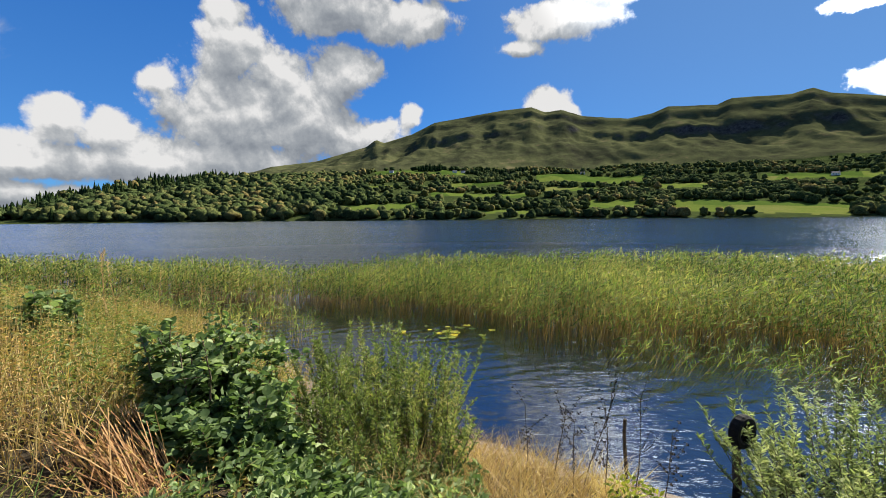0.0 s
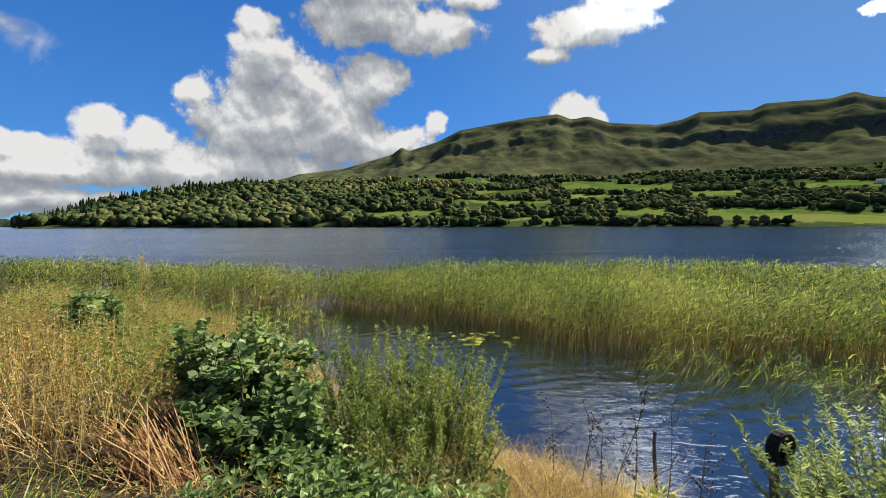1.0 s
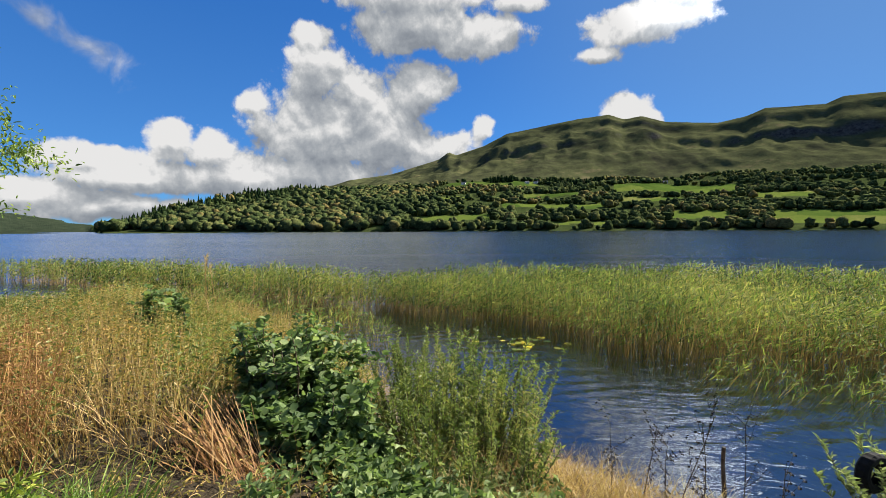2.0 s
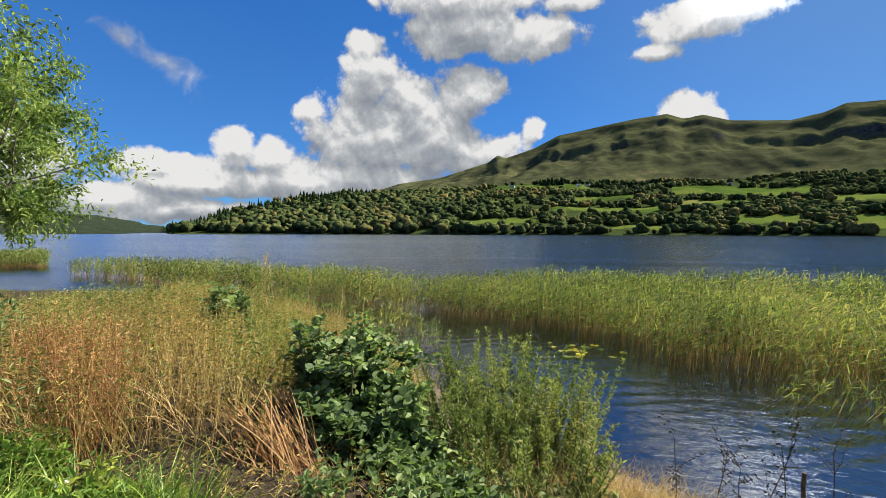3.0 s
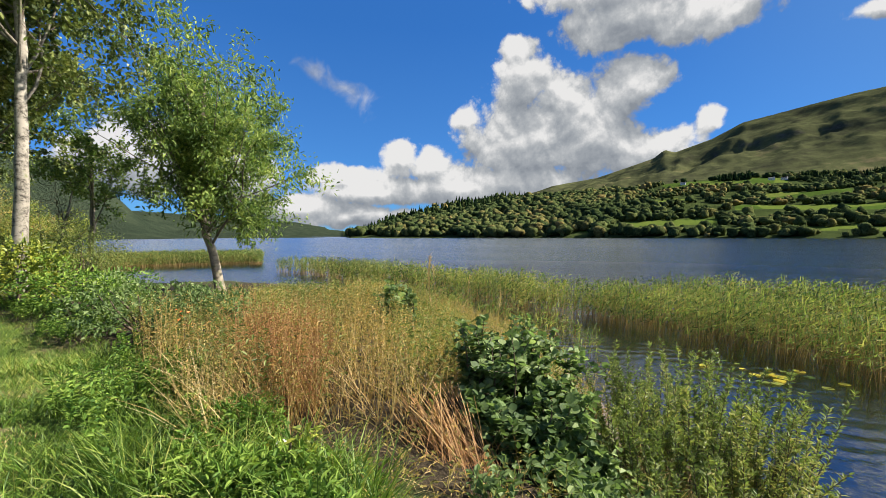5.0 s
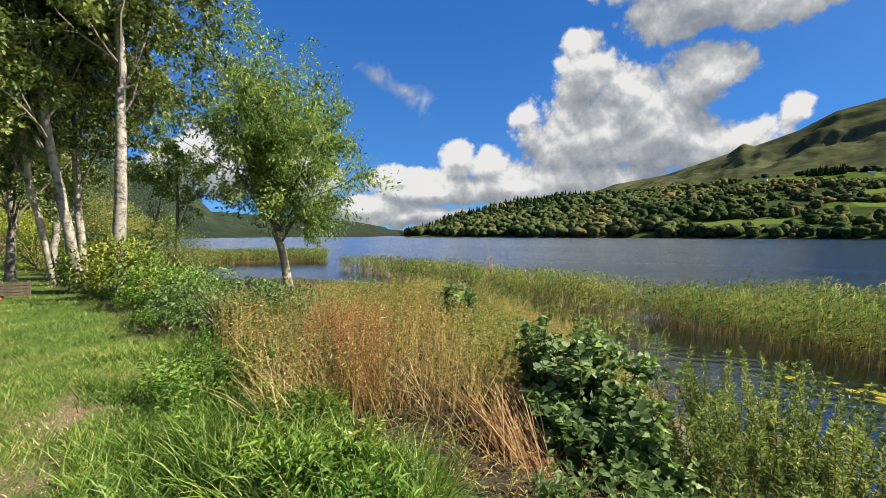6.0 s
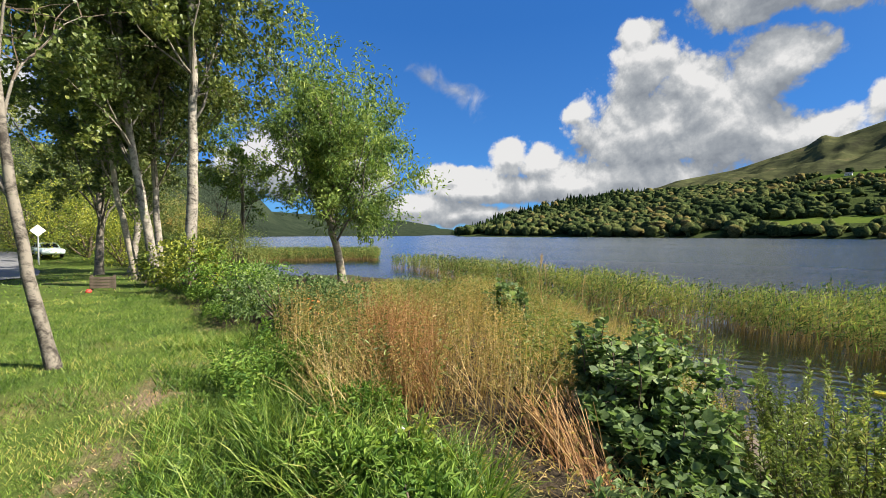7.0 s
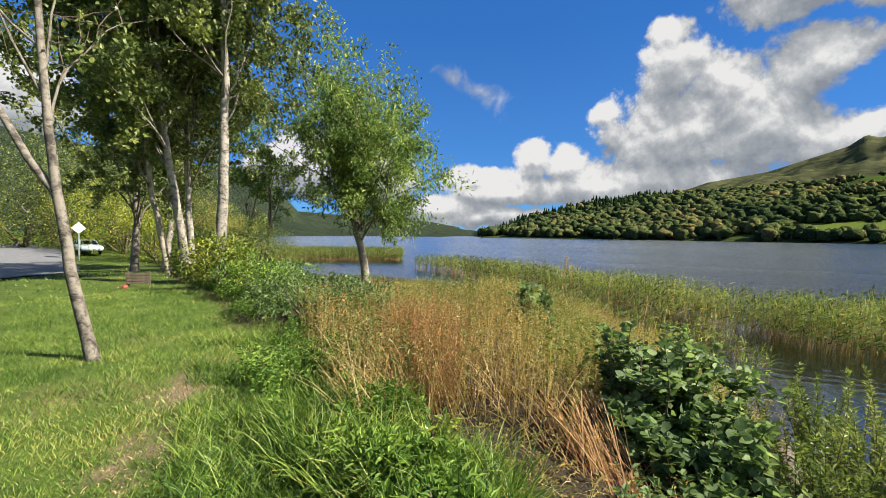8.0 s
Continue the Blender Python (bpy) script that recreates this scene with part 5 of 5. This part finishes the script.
def plume_stalk(at, height, seed):
    """A tall bleached reed with a thin plume, standing over the herbs."""
    r = np.random.default_rng(seed)
    stalk = new("reed_stalk", None)
    stalk.location = (*at, ground_z(*at) - 0.03)
    tagged(stalk, "tall bleached reed stalk with a thin plume", "reed", "tall reed stalks")
    path, rad = limb((0, 0, 0), (r.normal(0.05, 0.08), r.normal(0, 0.08), 1), height, 0.006, 0.003, 0.04, 0.02, 6, r)
    part("stem", raw_mesh("stem", *tube(path, rad, 5), M["straw"]), stalk)
    p = path[-1] - (path[-1] - path[-2]) * r.uniform(0, 1.2, (26, 1))
    part("plume", raw_mesh("plume", *strips(p, r.normal(0, 0.35, (26, 3)) + [0.2, 0, 1], 0.10, 0.006, 0.4, 2, 0.6), M["straw"]), stalk)
    for _ in range(4):
        k = r.integers(1, 5)
        part("blade", raw_mesh("blade", *strips(path[k:k + 1], r.normal(0, 0.6, (1, 3)) + [0, 0, 0.8], 0.35, 0.016, 0.8, 4, 0.8), M["straw"]), stalk)


for i, (x, y, h) in enumerate([(-4.9, 6.3, 1.35), (-5.1, 6.9, 1.3), (-4.4, 6.6, 1.25), (-6.0, 7.6, 1.35), (-3.6, 6.2, 1.2)]):
    plume_stalk((x, y), h, 180 + i)

# ---------------------------------------------------------------- road, car, sign


def lay_road():
    """A strip of asphalt curving past the lawn."""
    mid = [(-15, -10.5), (-21, -6.0), (-29, -3.9), (-38, -3.9), (-52, -5.6), (-70, -9.5)]
    verts, quads = [], []
    t = np.linspace(0, 1, 40)
    px, py = (np.interp(t, np.linspace(0, 1, 6), [m[c] for m in mid]) for c in (0, 1))
    tang = unit(np.stack([np.gradient(px), np.gradient(py)], 1))
    for i in range(40):
        nx, ny = -tang[i, 1], tang[i, 0]
        for s in np.linspace(-3.0, 3.0, 5):
            x, y = px[i] + nx * s, py[i] + ny * s
            verts.append((x, y, ground_z(x, y) + 0.05))
    for i, s in itertools.product(range(39), range(4)):
        a = i * 5 + s
        quads.append((a, a + 1, a + 6, a + 5))
    tagged(new("road", raw_mesh("road", verts, quads, M["asphalt"], smooth=True)), "narrow grey asphalt road past the lawn", "road", kind="structure")


lay_road()


def build_car(at, turn):
    car = new("car", None)
    car.location, car.rotation_euler, car.scale = (*at, ground_z(*at) + 0.04), (0, 0, radians(turn)), (0.84, 0.84, 0.84)
    tagged(car, "small pale mint saloon car parked by the road", "car")
    prof = [(-2.0, 0.35), (-2.0, 0.78), (-1.35, 0.86), (-0.8, 0.90), (-0.35, 1.38), (0.85, 1.40), (1.35, 0.95), (2.0, 0.88), (2.05, 0.38)]
    bm = bmesh.new()
    rows = [[bm.verts.new((x, s * (0.80 if z < 1 else 0.66), z)) for x, z in prof] for s in (-1, 1)]
    bm.faces.new(rows[0])
    bm.faces.new(rows[1][::-1])
    for i in range(len(prof)):
        j = (i + 1) % len(prof)
        bm.faces.new((rows[0][j], rows[0][i], rows[1][i], rows[1][j]))
    bmesh.ops.recalc_face_normals(bm, faces=bm.faces[:])
    bmesh.ops.bevel(bm, geom=bm.edges[:], offset=0.05, segments=2, affect="EDGES")
    part("body", from_bm("body", bm, M["paint"], True), car)
    for s in (-1, 1):
        for x0, x1, lean in ((-0.62, 0.18, 0.3), (0.28, 1.0, -0.22)):
            bm = bmesh.new()
            ring = [bm.verts.new((x, s * y, z)) for x, y, z in ((x0, 0.808, 0.97), (x1, 0.808, 0.97), (x1 + min(lean, 0), 0.70, 1.30), (x0 + max(lean, 0), 0.70, 1.30))]
            f = bm.faces.new(ring)
            bmesh.ops.solidify(bm, geom=[f], thickness=0.02)
            part("window", from_bm("window", bm, M["window"]), car)
    for sgn, x0, x1 in ((-1, -0.86, -0.42), (1, 1.33, 0.92)):
        bm = bmesh.new()
        f = bm.faces.new([bm.verts.new(c) for c in ((x0, -0.66, 0.96), (x0, 0.66, 0.96), (x1, 0.58, 1.33), (x1, -0.58, 1.33))])
        bmesh.ops.solidify(bm, geom=[f], thickness=0.02)
        part("windscreen", from_bm("windscreen", bm, M["window"]), car)
    for x, s in itertools.product((-1.25, 1.25), (-1, 1)):
        bm = bmesh.new()
        bmesh.ops.create_cone(bm, cap_ends=True, segments=20, radius1=0.29, radius2=0.29, depth=0.19, matrix=Matrix.Rotation(radians(90), 4, "X"))
        bmesh.ops.bevel(bm, geom=[e for e in bm.edges if e.is_boundary or len(e.link_faces) == 2 and abs(e.link_faces[0].normal.dot(e.link_faces[1].normal)) < 0.3], offset=0.04, segments=2, affect="EDGES")
        tyre = part("wheel", from_bm("wheel", bm, M["rubber"], True), car, m=Matrix.Translation((x, s * 0.74, 0.29)))
        bm = bmesh.new()
        bmesh.ops.create_cone(bm, cap_ends=True, segments=16, radius1=0.17, radius2=0.15, depth=0.05, matrix=Matrix.Translation((0, s * 0.10, 0)) @ Matrix.Rotation(radians(90), 4, "X"))
        part("rim", from_bm("rim", bm, M["metal"]), tyre)
    return car


build_car((-47.2, -0.72), 196)


def build_sign(at):
    sign = new("road_sign", None)
    sign.location = (*at, ground_z(*at))
    tagged(sign, "pale diamond road sign on a grey pole", "sign")
    part("pole", raw_mesh("pole", *tube([(0, 0, -0.1), (0, 0, 1.2), (0, 0, 2.5)], [0.05, 0.05, 0.05], 10), M["metal"], smooth=True), sign)
    bm = box((0.04, 0.62, 0.62), 0.012)
    bmesh.ops.rotate(bm, verts=bm.verts[:], matrix=Matrix.Rotation(radians(45), 3, "X"))
    part("plate", from_bm("plate", bm, M["sign_face"]), sign, m=Matrix.Translation((0.08, 0, 2.5)))


build_sign((-43.5, -1.12))

# ---------------------------------------------------------------- small things


def build_seat(at):
    """A low plank seat with a red bag beside it."""
    seat = new("plank_bench", None)
    seat.location, seat.rotation_euler = (*at, ground_z(*at)), (0, 0, radians(70))
    tagged(seat, "low weathered plank bench on the lawn", "bench")
    for i in range(4):
        part("plank", from_bm("plank", box((0.55, 0.03, 0.07), 0.006), M["wood"]), seat, m=Matrix.Translation((0, 0.0, 0.10 + i * 0.075)))
    for s in (-1, 1):
        part("leg", from_bm("leg", box((0.05, 0.06, 0.42), 0.006), M["wood"]), seat, m=Matrix.Translation((s * 0.24, 0.045, 0.19)))


build_seat((-14.4, 0.85))
bm = bmesh.new()
bmesh.ops.create_icosphere(bm, subdivisions=3, radius=0.065)
for v in bm.verts:
    v.co *= 1 + 0.25 * noise.noise(v.co * 18)
    v.co.z = max(v.co.z * 0.8, -0.06)
ob = part("bundle", from_bm("bundle", bm, M["red"], True), m=Matrix.Translation((-14.1, 0.55, ground_z(-14.1, 0.55) + 0.045)))
tagged(ob, "small red bundle lying on the grass", "bundle")


def stake(at, height, radius, label, lean=(0.0, 0.0), seed=3):
    r = np.random.default_rng(seed)
    z0 = min(ground_z(*at), 0) - 0.15
    path = np.array([(at[0] + lean[0] * f, at[1] + lean[1] * f, z0 + (height - z0) * f) for f in np.linspace(0, 1, 7)])
    path[1:-1, :2] += r.normal(0, 0.005, (5, 2))
    v, q = tube(path, np.linspace(radius, radius * 0.8, 7), 8)
    me = raw_mesh("wooden_stake", v, q, M["wood"], smooth=False)
    bm = bmesh.new()
    bm.from_mesh(me)
    bmesh.ops.holes_fill(bm, edges=[e for e in bm.edges if e.is_boundary])
    bm.to_mesh(me)
    bm.free()
    ob = new("wooden_stake", me)
    return tagged(ob, label, "stake")


stake((1.98, 4.62), 0.60, 0.022, "thin dark wooden stake standing in the water", (-0.02, 0.02))
stake((3.02, 4.36), 0.62, 0.045, "dark mossy post standing in the shallows", (-0.03, 0.0), 4)


def build_tyre():
    """An old tyre on the mossy post: a hollow round carcass with treads."""
    bm = bmesh.new()
    prof = [(0.105, -0.045), (0.145, -0.062), (0.185, -0.06), (0.205, -0.035), (0.205, 0.035), (0.185, 0.06), (0.145, 0.062), (0.105, 0.045), (0.12, 0.03), (0.17, 0.04), (0.17, -0.04), (0.12, -0.03)]
    segs = 36
    rows = []
    for s in range(segs):
        a = 2 * math.pi * s / segs
        rows.append([bm.verts.new(((rd + (0.006 if s % 2 and rd > 0.2 else 0)) * math.cos(a), w, (rd + (0.006 if s % 2 and rd > 0.2 else 0)) * math.sin(a))) for rd, w in prof])
    for s in range(segs):
        for i in range(len(prof)):
            j = (i + 1) % len(prof)
            bm.faces.new((rows[s][i], rows[s][j], rows[(s + 1) % segs][j], rows[(s + 1) % segs][i]))
    bmesh.ops.recalc_face_normals(bm, faces=bm.faces[:])
    ob = part("tyre", from_bm("tyre", bm, M["rubber"]), m=pose(3.0, 4.30, 0.62, 0, 8, 25) @ Matrix.Scale(0.82, 4))
    tagged(ob, "small old black tyre hung on a post above the water", "tyre")


build_tyre()


def lily_pad(x, y, radius, seed):
    r = random.Random(seed)
    bm = bmesh.new()
    c = bm.verts.new((0, 0, 0.004))
    ring = []
    for i in range(19):
        a = radians(14 + i * 332 / 18)
        q = radius * (1 + 0.05 * math.sin(3 * a + seed))
        ring.append(bm.verts.new((q * math.cos(a), q * math.sin(a), 0.006 + 0.006 * r.random())))
    for a, b in zip(ring, ring[1:]):
        bm.faces.new((c, a, b))
    bmesh.ops.solidify(bm, geom=bm.faces[:], thickness=0.004)
    ob = part("lily_pad", from_bm("lily_pad", bm, M["lily"]), m=pose(x, y, 0.006, 0, 0, r.uniform(0, 360)))
    tagged(ob, "yellowing round lily pad floating on the pool", "lily pad", "lily pads")


r3 = random.Random(9)
for i in range(24):
    lily_pad(0.12 + r3.gauss(0, 0.5), 10.7 + r3.gauss(0, 0.6), r3.uniform(0.05, 0.11), i)
for i, (x, y) in enumerate([(0.92, 10.3), (0.72, 10.9), (1.2, 10.75)]):
    lily_pad(x, y, 0.09, 40 + i)


def seed_stalk(at, height, label, seed):
    """A dead umbel stalk, forked, with dark seed heads."""
    r = np.random.default_rng(seed)
    thing = new("dead_stalk", None)
    thing.location = (*at, max(ground_z(*at), 0) - 0.02)
    tagged(thing, label, "plant", "dead stalks by the water")
    path, rad = limb((0, 0, 0), (r.normal(0, 0.12), r.normal(0, 0.12), 1), height, 0.005, 0.002, 0.05, 0.05, 6, r)
    part("stem", raw_mesh("stem", *tube(path, rad, 4), M["twig"]), thing)
    head = raw_mesh("seed_head", *leaves(r.normal(0, 0.009, (5, 3)), r.normal(0, 1, (5, 3)), 0.02, 0.013), M["seed"])
    for _ in range(7):
        i = r.integers(2, 7)
        tw, tr = limb(path[i], (r.normal(0, 0.7), r.normal(0, 0.7), 1), height * 0.28, 0.002, 0.001, 0.1, 0.1, 3, r)
        part("twig", raw_mesh("twig", *tube(tw, tr, 3), M["twig"]), thing)
        for p in tw[1:]:
            part("seed_head", head, thing, m=Matrix.Translation(p))


for i, (x, y, h) in enumerate([(0.75, 3.9, 0.75), (0.95, 3.75, 0.8), (1.2, 3.7, 0.95), (1.35, 3.55, 0.85), (1.55, 3.5, 0.9), (1.05, 3.45, 0.6), (1.75, 3.4, 0.7)]):
    seed_stalk((x, y), h, "dark dead umbel stalk with seed heads by the water", 200 + i)

# scrap of white plastic in the nettles, and two orange leaves
bm = bmesh.new()
bmesh.ops.create_icosphere(bm, subdivisions=3, radius=0.03)
for v in bm.verts:
    v.co *= 1 + 0.5 * noise.noise(v.co * 40)
    v.co.z *= 0.7
tagged(part("litter", from_bm("litter", bm, M["litter"]), m=Matrix.Translation((-2.62, 1.69, ground_z(-2.62, 1.69) + 0.16))), "crumpled scrap of white plastic caught in the nettles", "litter")

# a sprig of orange autumn leaves in the bramble
sprig = new("autumn_sprig", None)
sprig.location = (-5.55, 2.45, ground_z(-5.55, 2.45))
tagged(sprig, "sprig of orange autumn leaves in the brambles", "sprig")
part("stem", raw_mesh("stem", *tube([(0, 0, 0), (0.02, 0, 0.3), (0.03, 0.02, 0.62)], [0.005, 0.004, 0.002], 5), M["twig"]), sprig)
rs = np.random.default_rng(150)
orange_leaf = raw_mesh("leaf", *leaves(np.zeros((1, 3)), [(0, 1, 0.2)], 0.048, 0.034), M["orange"])
for i in range(7):
    part("leaf", orange_leaf, sprig, m=pose(0.025 + rs.normal(0, 0.03), rs.normal(0, 0.03), rs.uniform(0.42, 0.64), rs.uniform(-30, 30), rs.uniform(-30, 30), i * 41))


def farmhouse(bearing, distance, turn, size=(11, 6, 3.2)):
    """A small white house with a slate roof on the far slope."""
    x, y = -math.sin(radians(bearing)) * distance, math.cos(radians(bearing)) * distance
    house = new("farmhouse", None)
    house.location, house.rotation_euler = (x, y, ground_z(x, y) - 0.5), (0, 0, radians(turn))
    tagged(house, "small white farmhouse with a slate roof on the hillside", "house", "farmhouses across the lake")
    lx, ly, h = size
    part("wall", from_bm("wall", box((lx, ly, h + 1), 0.02, (0, 0, (h + 1) / 2)), M["white"]), house)
    bm = bmesh.new()
    a = [bm.verts.new((sx * (lx / 2 + 0.3), sy, z)) for sx in (-1, 1) for sy, z in ((-ly / 2 - 0.4, h + 0.9), (0, h + 3.6), (ly / 2 + 0.4, h + 0.9))]
    for f in ((0, 1, 2), (5, 4, 3), (0, 3, 4, 1), (1, 4, 5, 2), (2, 5, 3, 0)):
        bm.faces.new([a[i] for i in f])
    roof = part("roof", from_bm("roof", bm, M["slate"]), house)
    part("chimney", from_bm("chimney", box((0.9, 0.6, 1.4), 0.02, (lx / 2 - 0.8, 0, h + 3.9)), M["white"]), roof)
    for wx in (-lx * 0.3, lx * 0.3):
        part("window", from_bm("window", box((1.1, 0.08, 1.3), 0.01, (wx, -ly / 2 - 0.03, 2.4)), M["window"]), house)
    part("door", from_bm("door", box((1.0, 0.08, 2.0), 0.01, (0, -ly / 2 - 0.03, 2.0)), M["slate"]), house)


for b, d, t in ((-1.6, 1180, 10), (-2.7, 1195, -20), (-41.5, 1010, 15), (-17.5, 1150, 5), (6.5, 1150, -10)):
    farmhouse(b, d, t + b)
